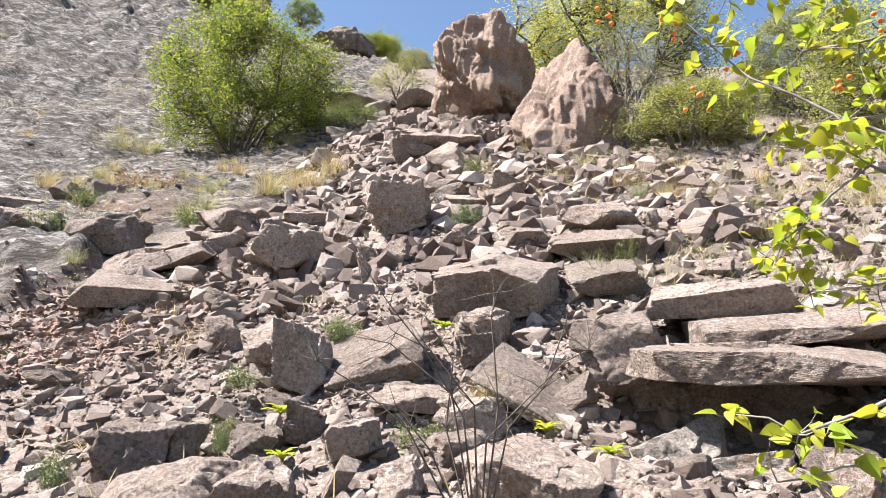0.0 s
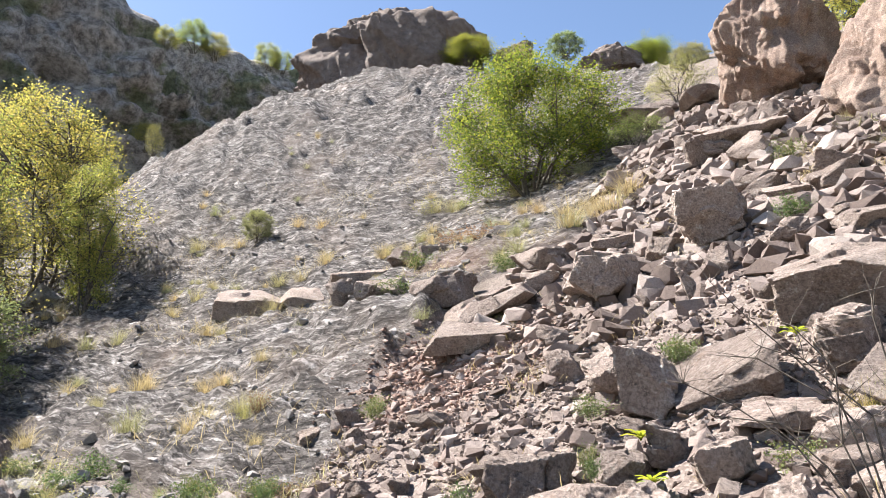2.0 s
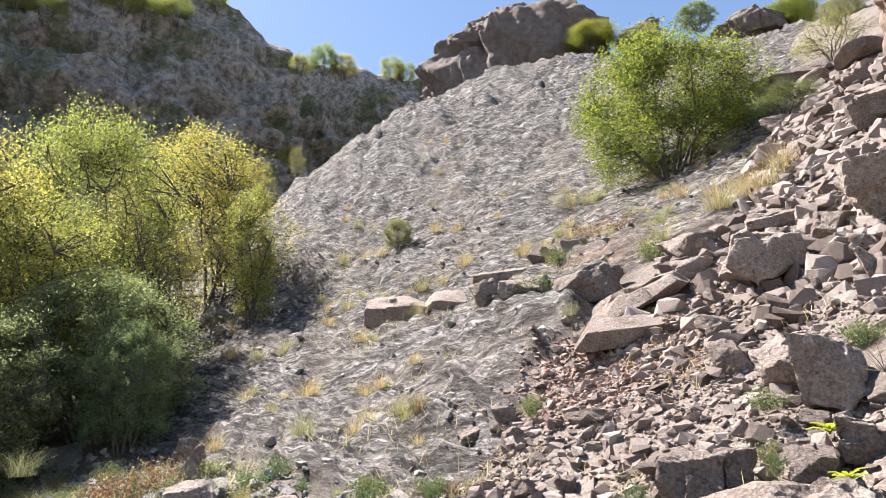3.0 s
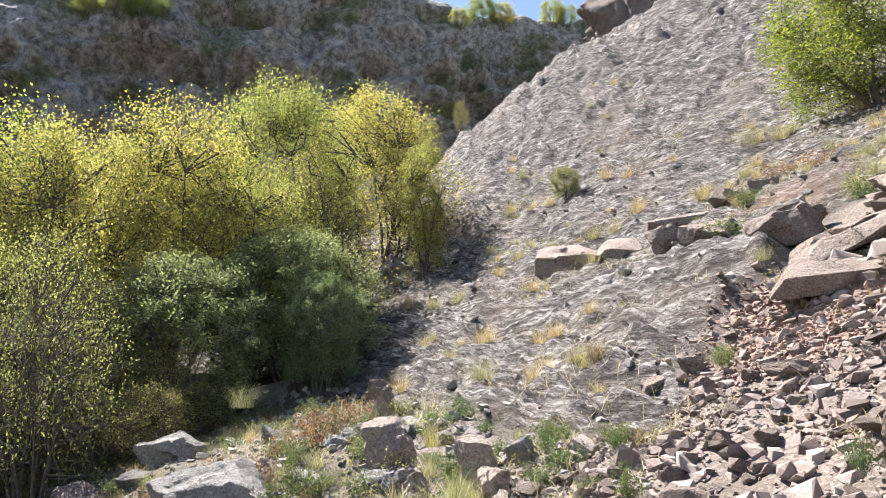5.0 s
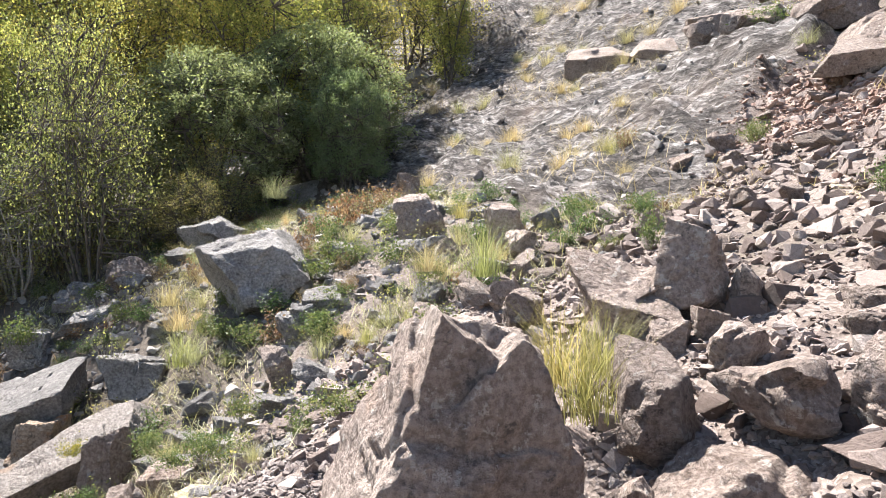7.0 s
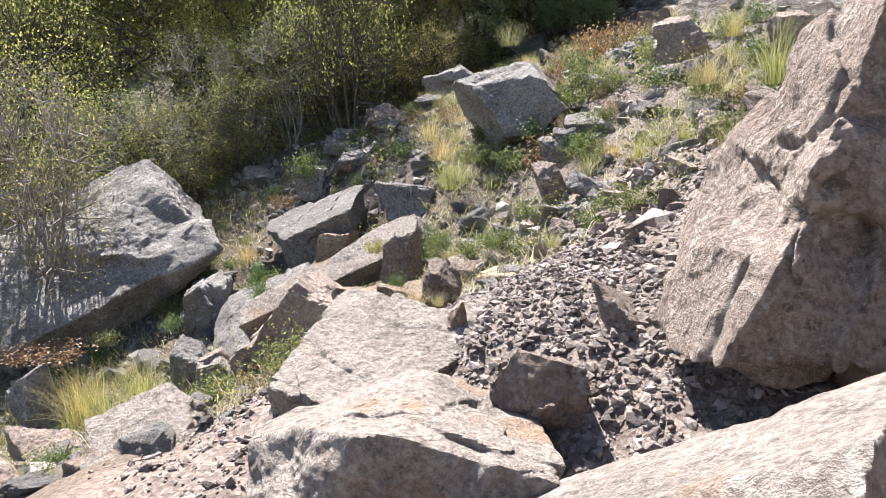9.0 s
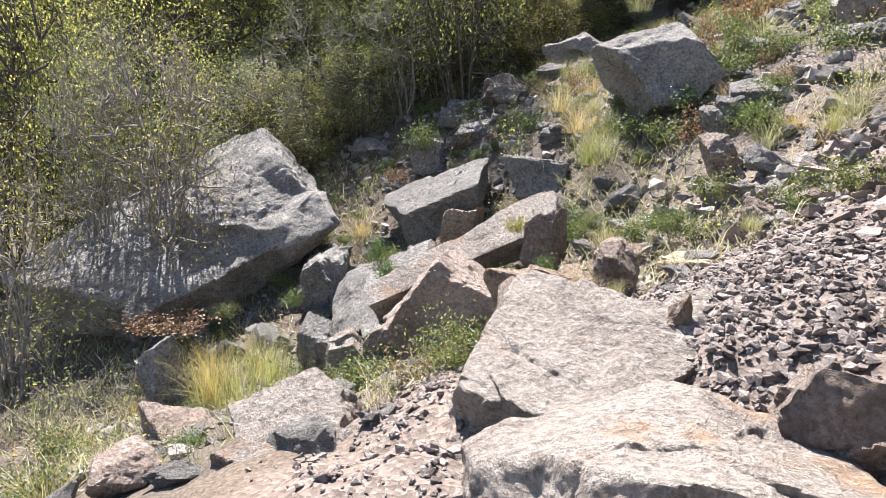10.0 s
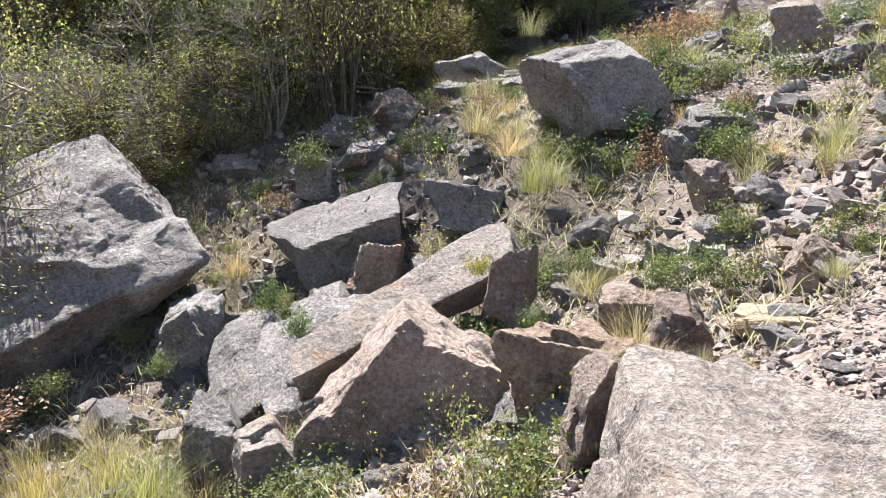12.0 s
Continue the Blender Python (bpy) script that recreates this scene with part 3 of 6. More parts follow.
boulder("round", (-9.51, 5.53, 0.74), (0.66, 0.64, 0.30), 58, 20, 189, 5, "grey")
boulder("block", (-7.79, 5.93, 0.68), (0.46, 0.41, 0.51), 50, 0, 190, 5, pitch=8)
boulder("blade", (-9.01, 5.48, 0.64), (0.46, 0.23, 0.46), 56, 0, 191, 4)
boulder("round", (-5.79, 4.20, 0.03), (0.44, 0.39, 0.48), 50, 0, 192, 5)
boulder("slab", (-8.87, 2.72, -0.72), (0.38, 0.43, 0.50), 71, 20, 193, 5, pitch=24)
boulder("round", (-15.34, 2.01, 0.17), (0.76, 0.68, 0.43), 82, 0, 194, 5, "grey")
boulder("slab", (-15.94, 1.00, -0.20), (0.71, 0.64, 0.25), 86, 0, 195, 5, "grey", pitch=24)
boulder("block", (-9.78, 3.44, -0.24), (0.38, 0.35, 0.42), 69, 0, 196, 4, "grey")
boulder("slab", (-9.91, 3.80, -0.03), (0.63, 0.57, 0.26), 67, 0, 197, 5, "grey", pitch=24)
boulder("slab", (-3.95, 6.17, 0.52), (0.38, 0.34, 0.18), 27, 0, 198, 5, pitch=24)
boulder("slab", (-3.39, 5.33, 0.36), (0.39, 0.37, 0.06), 26, 15, 199, 5, pitch=24)
boulder("pyramid", (-3.33, 1.55, -0.38), (1.67, 1.33, 1.76), 55, 0, 200, 7)
boulder("warm", (-2.65, 3.04, -0.67), (1.12, 1.04, 0.53), 31, -4, 201, 6)
boulder("blade", (-3.29, 3.22, -0.44), (0.24, 0.16, 0.26), 37, -25, 202, 5)
boulder("block", (-3.12, 2.72, -0.74), (0.22, 0.20, 0.30), 39, 0, 203, 5)
boulder("round", (-3.36, 4.13, -0.08), (0.48, 0.43, 0.34), 31, 0, 204, 5)
boulder("slab", (-7.51, 1.92, -1.45), (0.46, 0.42, 0.24), 72, 0, 205, 5, pitch=24)
boulder("giant", (-13.9, -4.3, -2.35), (5.5, 3.1, 1.6), 99, 20, 206, 7, pitch=32)
boulder("slab", (-19.99, -1.41, 0.12), (2.80, 2.20, 0.58), 86, 6, 207, 6, "grey", pitch=24)
boulder("grey", (-12.63, 0.04, -1.56), (2.02, 1.98, 0.95), 74, 22, 208, 6, pitch=26)
boulder("block", (-11.88, 1.51, -1.19), (1.10, 0.99, 0.81), 63, 0, 209, 5, "grey")
boulder("orange", (-11.49, 0.14, -1.90), (0.69, 0.76, 0.83), 71, -12, 210, 5)
boulder("slab", (-10.35, -0.57, -2.57), (1.80, 2.01, 0.58), 73, 30, 211, 6, "grey", pitch=24)
boulder("plank", (-9.87, 0.05, -1.87), (3.20, 0.75, 0.46), 99, 18, 212, 6, "white", pitch=24)
boulder("blade", (-9.33, 0.75, -1.72), (0.53, 0.36, 0.87), 59, -20, 213, 5)
boulder("plate", (-8.68, -0.64, -2.53), (1.81, 0.82, 1.80), 69, 0, 214, 6)
boulder("orange", (-7.74, 0.26, -2.04), (0.92, 0.83, 0.81), 54, 0, 215, 6)
boulder("white", (-5.52, -0.27, -1.93), (1.70, 1.75, 1.15), 36, 0, 8, 7, pitch=16)
boulder("warm", (-7.01, -0.44, -2.31), (0.86, 0.77, 0.55), 56, 0, 217, 6)
boulder("block", (-12.40, -1.92, -2.76), (0.93, 0.99, 1.06), 86, 10, 218, 6, "grey")
boulder("slab", (-11.54, -1.36, -2.95), (1.06, 1.86, 0.69), 82, 18, 219, 6, "grey", pitch=24)
boulder("round", (-11.81, -2.11, -3.53), (0.62, 0.55, 0.90), 88, 0, 220, 5, "grey")
boulder("slab", (-11.37, -0.49, -2.42), (0.86, 0.83, 0.59), 75, 18, 221, 5, "grey", pitch=24)
boulder("white", (-8.85, -1.61, -2.86), (0.55, 0.59, 0.76), 80, 28, 222, 6)
boulder("slab", (-10.21, 3.24, -0.79), (0.89, 0.82, 0.10), 47, 12, 223, 5, "grey", pitch=24)
boulder("slab", (-8.20, 1.28, -1.71), (0.57, 0.51, 0.31), 48, 0, 224, 5, pitch=24)
boulder("yellow", (-6.77, 1.24, -1.48), (0.60, 0.41, 0.14), 37, 6, 225, 6)
boulder("block", (-19.75, 2.88, 1.35), (1.36, 1.22, 1.41), 71, 0, 226, 5, "grey")
boulder("slab", (-16.13, 1.05, -0.07), (0.71, 0.64, 0.39), 74, 0, 227, 5, "grey", pitch=24)
boulder("slab", (-14.81, 1.07, -0.48), (0.85, 0.76, 0.25), 72, 0, 228, 5, "grey", pitch=24)
boulder("slab", (-16.37, -0.86, -0.81), (0.88, 0.79, 0.31), 83, 0, 229, 5, "grey", pitch=24)
boulder("block", (-14.56, 0.14, -0.93), (0.66, 0.59, 0.79), 76, 0, 230, 5, "grey")
boulder("round", (-11.19, 0.63, -1.87), (0.40, 0.36, 0.37), 67, 0, 231, 4, "grey")
boulder("slab", (-9.96, 5.35, 0.69), (0.54, 0.46, 0.16), 37, 0, 232, 5, "grey", pitch=24)
boulder("round", (-7.14, 1.96, -1.15), (0.41, 0.37, 0.32), 35, 0, 233, 5)
boulder("slab", (-11.45, 6.33, 1.35), (0.98, 0.86, 0.18), 40, 20, 234, 5, "grey", pitch=24)
boulder("white", (-4.00, -0.57, -1.75), (1.66, 1.16, 0.82), 70, 0, 17, 7)
boulder("block", (-4.15, 0.35, -1.49), (0.55, 0.50, 0.45), 56, 0, 236, 6)
boulder("white", (-2.54, 0.15, -1.37), (1.68, 1.11, 0.46), 34, 30, 5, 7)
boulder("round", (-4.29, 0.98, -1.20), (0.44, 0.39, 0.48), 49, 0, 238, 6)
boulder("white", (-6.59, -2.01, -2.48), (1.0, 0.9, 0.55), 96, 14, 239, 6, pitch=30)
boulder("white", (-5.75, -1.85, -2.55), (1.0, 0.85, 0.6), 94, 16, 240, 6, pitch=26)
boulder("round", (-9.69, -3.82, -3.09), (0.59, 0.53, 1.01), 106, 0, 241, 5, "grey")
boulder("slab", (-7.79, -3.20, -2.95), (0.73, 0.65, 0.34), 105, 0, 242, 5, pitch=24)
boulder("orange", (-5.25, 0.21, -1.43), (0.18, 0.17, 0.35), 66, 0, 243, 5)
boulder("warm", (-6.23, -2.40, -2.58), (0.55, 0.50, 0.45), 101, 0, 244, 5)
boulder("round", (-6.60, -3.33, -2.66), (0.54, 0.49, 0.29), 109, 0, 245, 5)
boulder("round", (-7.02, 0.63, -1.57), (0.42, 0.38, 0.51), 69, 0, 246, 5)
boulder("round", (-9.40, -1.98, -2.83), (0.58, 0.52, 0.84), 93, 0, 247, 5, "grey")
boulder("block", (-6.50, -0.44, -1.71), (0.32, 0.29, 0.63), 78, 0, 248, 5)
boulder("slab", (-9.85, 3.29, -0.35), (0.48, 0.43, 0.29), 60, 0, 249, 4, "grey", pitch=24)
boulder("slab", (-10.74, 5.90, 1.13), (0.59, 0.54, 0.32), 52, 0, 250, 5, "grey", pitch=24)
boulder("round", (-9.67, 5.38, 0.66), (0.49, 0.45, 0.27), 50, 0, 251, 4, "grey")
boulder("slab", (-7.24, 3.98, -0.18), (0.39, 0.36, 0.38), 47, 0, 252, 5, pitch=24)
boulder("blade", (-15.42, 8.67, 2.28), (0.89, 0.71, 0.96), 50, 8, 263, 5, pitch=16)
boulder("warm", (-10.39, 5.90, 1.15), (0.88, 0.71, 0.89), 52, 8, 264, 5, pitch=16)
boulder("warm", (-8.38, 6.11, 0.89), (0.68, 0.54, 0.88), 48, 8, 265, 5, pitch=16)
boulder("round", (-16.40, 3.94, 1.12), (1.54, 1.23, 0.82), 60, 8, 266, 5, "grey", pitch=16)
boulder("warm", (-15.61, 2.08, 0.31), (1.17, 0.94, 0.68), 65, 8, 267, 5, pitch=16)

# ---- outcrops and far rock walls ----
def outcrop(name, label, place, size, yaw, seed, skin, sub=6, ribs=0.25, cuts=9, tilt=0, top=None, square=1.0):
    """A standing mass of rock with upright flutes and ledges."""
    p, d, faces = rock_shape(seed, sub, sharp=80, cuts=cuts, lean=0.2, top=top, squareness=square)
    p = fitted(p)
    half = np.array(size, float) / 2
    p = p * half
    away = p / np.linalg.norm(p, axis=1)[:, None]
    q = p / float(np.mean(half))
    flutes = -np.abs(fbm3(q * (2.9, 2.9, 0.55) + seed, 4, seed)) * 1.5
    lumps = fbm3(q * (1.2, 1.2, 0.8) - seed, 2, seed + 3)
    seams = -np.exp(-(fbm3(q * (1.2, 1.2, 0.35) + 2 * seed, 2, seed + 8) / 0.06) ** 2)
    p = p + away * (float(np.mean(half)) * ribs * (0.30 * flutes + 0.40 * lumps + 0.22 * seams + 0.16 * np.abs(fbm3(q * 4, 4, seed + 2))) + chipped(p, seed, 60, 0.06 * float(np.mean(half)), 0.11))[:, None]
    ob = new(name, mesh_of(name, p, faces, ROCK[skin], True, 34))
    ob.matrix_world = pose(*place, 0, 0, yaw) @ pose(0, 0, 0, 0, -tilt, 0)
    return tagged(ob, label, "outcrop")

outcrop("rock_pinnacle", "tall pink fluted rock outcrop above the scree", (1.62, 24.96, 15.04), (4.63, 3.70, 5.65), -4, 7, "pink", 7, 0.30, 6, -4, [((0.7, -0.1, 0.7), 0.86), ((-0.6, -0.2, 0.8), 0.98)])
outcrop("rock_pinnacle", "tall pink fluted rock outcrop beside grey shrubs", (4.20, 20.2, 10.5), (3.9, 3.4, 6.4), -13, 12, "pink", 7, 0.30, 6, 3, [((0.75, -0.1, 0.6), 0.80), ((-0.65, 0, 0.7), 0.98)])
outcrop("rock_outcrop", "rounded brown rock knob on the crest of the slope", (-34.6, 58.3, 44.6), (22.0, 15.4, 20.0), 32, 21, "far", 7, 0.34, 0, 14, [((-0.68, 0, 0.73), 0.25), ((-0.3, 0, 0.95), 0.52), ((0.45, 0, 0.89), 0.62), ((0.88, 0, 0.47), 0.45), ((-0.2, -0.8, 0.55), 0.7), ((0.35, -0.75, 0.55), 0.65)])
outcrop("crest_rock", "low dark rock on the crest", (-9.13, 55.48, 34.81), (6.21, 4.97, 3.15), 9, 23, "far", 5, 0.3)
outcrop("crest_rock", "low dark rock on the crest", (-19.51, 59.14, 41.62), (4.83, 3.86, 2.64), 18, 24, "far", 5, 0.3)

def far_wall(name, label, a, b, tops, seed, lean=0.25, foot=-12.0):
    """A long shaded hillside with cliffs, from plan point a to b, its crest at the heights of tops."""
    n, rows = 380, 120
    s, h = np.meshgrid(np.linspace(0, 1, n), np.linspace(0, 1, rows))
    a, b = np.array(a, float), np.array(b, float)
    along = (b - a) / np.linalg.norm(b - a)
    back = np.array((-along[1], along[0]))
    span = float(np.linalg.norm(b - a))
    top = np.interp(s, np.linspace(0, 1, len(tops)), tops) + 2.2 * fbm2(s * span * 0.10, h * 0, 4, seed)
    crest = 1 - np.sqrt(np.clip(1 - (np.clip(h - 0.80, 0, 1) / 0.20) ** 2, 0, 1))
    z = foot + (top - foot) * np.minimum(h / 0.88, 1) ** 0.9
    off = lean * (z - foot) + crest * 18
    u, w = s * span, z
    tiers = np.abs(fbm2(u * 0.05, w * 0.14, 4, seed + 1)) * 7 + fbm2(u * 0.16, w * 0.10, 5, seed + 2) * 2.8 + fbm2(u * 0.6, w * 0.5, 3, seed + 4) * 0.5
    off = off + tiers * (1 - 0.85 * ease(h, 0.68, 0.92))
    x, y = a[0] + along[0] * u + back[0] * off, a[1] + along[1] * u + back[1] * off
    k = np.arange(n * rows).reshape(rows, n)
    faces = np.stack([k[:-1, :-1], k[:-1, 1:], k[1:, 1:], k[1:, :-1]], -1).reshape(-1, 4)
    ob = new(name, mesh_of(name, np.stack([x.ravel(), y.ravel(), z.ravel()], -1), faces, FARSLOPE))
    return tagged(ob, label, "cliff", kind="structure")


def far_material():
    m, t, b, links = shader("far_hillside")
    co = t.nodes.new("ShaderNodeTexCoord").outputs["Object"]
    big = textured(t, "ShaderNodeTexNoise", co, Scale=0.09, Detail=8.0, Roughness=0.68)
    rough = textured(t, "ShaderNodeTexNoise", co, Scale=0.7, Detail=8.0, Roughness=0.75)
    c = ramp(t, rough.outputs[0], (0.40, (0.15, 0.135, 0.125)), (0.52, (0.36, 0.33, 0.305)), (0.64, (0.56, 0.52, 0.485)))
    scrub = ramp(t, rough.outputs[0], (0.4, (0.075, 0.09, 0.045)), (0.65, (0.22, 0.235, 0.12)))
    c = mixed(t, ramp(t, big.outputs[0], (0.5, (0, 0, 0)), (0.58, (0.85,) * 3)), c, scrub)
    links.new(c, b.inputs["Base Color"])
    b.inputs["Roughness"].default_value = 1.0
    bp = node(t, "ShaderNodeBump", Strength=1.0, Distance=1.2)
    links.new(rough.outputs[0], bp.inputs["Height"])
    links.new(bp.outputs[0], b.inputs["Normal"])
    return m


FARSLOPE = far_material()
far_wall("far_hillside", "shaded brown hillside of cliffs and scrub across the gully", (-123.1, -105.7), (-67.5, 63.0), [45.2, 44.8, 43.4, 45.0, 44.6, 45.2, 47.7, 52.0, 53.6, 55.4, 56.7, 59.8, 60.5, 58.0, 60.2, 63.2, 64.8, 64.7, 66.6, 68.5, 70.2, 73.3, 75.3, 77.3, 81.6, 83.0, 82.5, 84.6, 85.5, 90.4, 91.8, 90.7, 91.3, 86.3, 81.8], 61)
far_wall("far_ridge", "distant dark ridge with bushes behind the slope", (-104.1, 56.4), (-71.3, 101.8), [101.6, 102.3, 102.9, 100.3, 100.5], 67)


# ---- loose rubble ----
def scatter(rng, count, area, keep):
    """Points of an area (x0, y0, x1, y1) that keep(x, y) allows, thinned to count."""
    x = rng.uniform(area[0], area[2], count * 8)
    y = rng.uniform(area[1], area[3], count * 8)
    ok = rng.uniform(0, 1, len(x)) < keep(x, y)
    return x[ok][:count], y[ok][:count]


def clear_of_path(x, y):
    px = np.interp(y, (-2.5, -1.4, 0.5), (-2.6, -1.2, -0.2))
    on = (np.abs(x - px) < 0.55) & (y > -3) & (y < 1.4) | (y < -1.4) & (y > -3.1) & (x > -4.6) & (x < -1)
    return np.where(on, 0.0, 1.0)


def talus(x, y):
    scree, soil, red = zones(x, y)
    return scree * clear_of_path(x, y)


def shard(seed, count):
    """A sharp-edged splinter of rock, the hull of points on a box."""
    rng = np.random.default_rng(seed)
    bm = bmesh.new()
    for q in rng.uniform(-1, 1, (count, 3)):
        k = rng.integers(0, 3)
        q[k] = math.copysign(1, q[k])
        bm.verts.new(q)
    out = bmesh.ops.convex_hull(bm, input=bm.verts)
    bmesh.ops.delete(bm, geom=[g for g in out["geom_interior"] if isinstance(g, bmesh.types.BMVert)], context='VERTS')
    bm.verts.index_update()
    bmesh.ops.triangulate(bm, faces=bm.faces)
    v, f = np.array([w.co[:] for w in bm.verts]), np.array([[w.index for w in g.verts] for g in bm.faces])
    bm.free()
    return fitted(v), f


def stones(name, label, count, area, keep, size, sub, seed, skin):
    rng = np.random.default_rng(seed)
    x, y = scatter(rng, count, area, keep)
    n = len(x)
    z = height(x, y)
    kinds = [shard(seed * 31 + k, 9 + 2 * sub) for k in range(12)]
    s = size[0] * (size[1] / size[0]) ** (rng.uniform(0, 1, n) ** 2.2)
    verts, allf, base = [], [], 0
    for i in range(n):
        q = Euler(rng.uniform(-0.5, 0.5, 2).tolist() + [rng.uniform(0, 6.28)]).to_matrix()
        m = np.array(q) * (s[i] / 2 * rng.uniform(0.65, 1.35, 3) * np.array((1, 1, 0.70)))
        verts.append(kinds[i % 12][0] @ m.T + (x[i], y[i], z[i] + 0.10 * s[i]))
        allf.append(kinds[i % 12][1] + base)
        base += len(verts[-1])
    me = mesh_of(name, np.concatenate(verts), np.concatenate(allf), skin, False)
    tagged(new(name, me), label, "rubble", kind="stuff")


def rubble_material(name, stops):
    m, t, b, links = shader(name)
    g = t.nodes.new("ShaderNodeNewGeometry")
    co = t.nodes.new("ShaderNodeTexCoord").outputs["Object"]
    n = textured(t, "ShaderNodeTexNoise", co, Scale=22.0, Detail=6.0, Roughness=0.7)
    c = ramp(t, g.outputs["Random Per Island"], *stops)
    c = mixed(t, ramp(t, n.outputs[0], (0.35, (0.55,) * 3), (0.62, (0, 0, 0))), c, mixed(t, 1.0, c, (0.5, 0.47, 0.45), 'MULTIPLY'))
    links.new(c, b.inputs["Base Color"])
    b.inputs["Roughness"].default_value = 0.93
    pits = textured(t, "ShaderNodeTexNoise", co, Scale=75.0, Detail=4.0, Roughness=0.75)
    c = mixed(t, ramp(t, pits.outputs[0], (0.36, (0.4,) * 3), (0.48, (0, 0, 0))), c, (0.08, 0.066, 0.058))
    links.new(c, b.inputs["Base Color"])
    bp = node(t, "ShaderNodeBump", Strength=1.0, Distance=0.04)
    links.new(mixed(t, 0.35, n.outputs[0], pits.outputs[0]), bp.inputs["Height"])
    links.new(bp.outputs[0], b.inputs["Normal"])
    return m


RUBBLE = rubble_material("rubble_tan", [(0, (0.11, 0.078, 0.064)), (0.3, (0.22, 0.168, 0.143)), (0.7, (0.33, 0.265, 0.232)), (1, (0.46, 0.39, 0.345))])
RUBBLE_DARK = rubble_material("rubble_dark", [(0, (0.14, 0.112, 0.098)), (0.4, (0.24, 0.198, 0.178)), (0.8, (0.34, 0.288, 0.262)), (1, (0.46, 0.40, 0.365))])
RUBBLE_RED = rubble_material("rubble_red", [(0, (0.22, 0.13, 0.10)), (0.5, (0.34, 0.23, 0.18)), (1, (0.44, 0.34, 0.28))])
RUBBLE_GREY = rubble_material("rubble_grey", [(0, (0.18, 0.165, 0.155)), (0.6, (0.31, 0.285, 0.265)), (1, (0.45, 0.41, 0.38))])

stones("scree_stones", "loose broken tan stones covering the scree slope", 8500, (-8, 1.5, 7, 14), lambda x, y: talus(x, y), (0.05, 0.27), 2, 41, RUBBLE)
stones("upper_scree", "jumble of broken pinkish stones below the outcrop", 3600, (-6, 11, 8, 29), lambda x, y: talus(x, y) * ease(8 - 0.35 * y - x + 4.0, 0, 2), (0.10, 0.58), 3, 42, RUBBLE)
stones("gully_stones", "grey stones among herbs in the gully", 7000, (-22, -5, -6.8, 9), lambda x, y: talus(x, y), (0.04, 0.22), 2, 43, RUBBLE_GREY)
stones("fine_gravel", "fine pinkish gravel between larger stones", 9000, (-8, 3, 2, 11), lambda x, y: talus(x, y) * ease(fbm2(x * 0.6, y * 0.6, 3, 77) + 0.5 * ease(-x, 1, 4), -0.2, 0.5), (0.03, 0.12), 1, 44, RUBBLE)
stones("near_gravel", "grey gravel spread between pale boulders", 7500, (-9, -3.5, 1.5, 4.5), lambda x, y: zones(x, y)[0] * ease(y + 0.3 * (x + 6), -2.4, -0.8) * (0.25 + np.exp(-(((x + 5.2) / 1.5) ** 2 + ((y - 1.0) / 0.9) ** 2))), (0.02, 0.075), 1, 45, RUBBLE_DARK)
stones("path_gravel", "trodden grey gravel between the boulders", 11000, (-7, -3, -1.5, 4), lambda x, y: zones(x, y)[0] * ease(y + 0.3 * (x + 6), -2.4, -0.8) * (0.3 + np.exp(-(((x + 4.6) / 1.6) ** 2 + ((y - 0.9) / 1.0) ** 2))), (0.02, 0.08), 1, 48, RUBBLE_DARK)
stones("bank_stones", "stones and grit on the dry bank below the outcrop", 3600, (2.5, 8.5, 17, 21), lambda x, y: 0 * x + 1, (0.05, 0.32), 2, 49, RUBBLE)
stones("red_gravel", "reddish gravel patch at the edge of the scree", 3500, (-9, 8, -3, 14), lambda x, y: np.exp(-(((x + 5.6) / 1.3) ** 2 + ((y - 11.2) / 1.2) ** 2)), (0.035, 0.14), 1, 46, RUBBLE_RED)
stones("bed_stones", "scattered flakes of grey rock on the bare slope", 700, (-30, 8, -6, 30), lambda x, y: 1 - zones(x, y)[0], (0.07, 0.3), 1, 47, RUBBLE_GREY)


def loose_stones(label, group, count, area, keep, size, seed, skin):
    """Single stones that lie about, sharing a few shapes."""
    rng = np.random.default_rng(seed)
    faces = ball(4)[1]
    meshes = []
    for k in range(10):
        p = fitted(rock_shape(seed + k, 4, sharp=150, cuts=6, lean=0.26)[0])
        p = p * (1 + 0.05 * fbm3(p * 2.2 + k, 4, seed + k) + chipped(p, seed + k, 10, 0.06, 0.1))[:, None] * 0.5
        meshes.append(mesh_of("stone", p, faces, ROCK[skin], True, 28))
    x, y = scatter(rng, count, area, keep)
    z = height(x, y)
    for i in range(len(x)):
        s = size[0] + (size[1] - size[0]) * rng.uniform(0, 1) ** 1.8
        ob = new("stone", meshes[i % 10])
        ob.matrix_world = pose(x[i], y[i], z[i] + 0.14 * s, rng.uniform(-22, 22), rng.uniform(-22, 22), rng.uniform(0, 360)) @ Matrix.Diagonal((s * rng.uniform(0.8, 1.4), s * rng.uniform(0.7, 1.1), s * rng.uniform(0.45, 0.8), 1))
        tagged(ob, label, "stone", group)


loose_stones("angular pinkish tan stone lying on the scree", "stones on the scree", 130, (-7.5, 3.5, 6, 13), lambda x, y: talus(x, y), (0.2, 0.6), 141, "warm")
loose_stones("angular pink stone on the upper scree", "stones on the upper scree", 60, (-6, 14, 4, 26), lambda x, y: talus(x, y) * ease(8 - 0.35 * y - x + 4.0, 0, 2), (0.4, 1.2), 142, "warm")
loose_stones("grey lichen-spotted stone among herbs", "stones in the gully", 190, (-16, -4, -5.5, 7), lambda x, y: talus(x, y), (0.15, 0.55), 143, "grey")


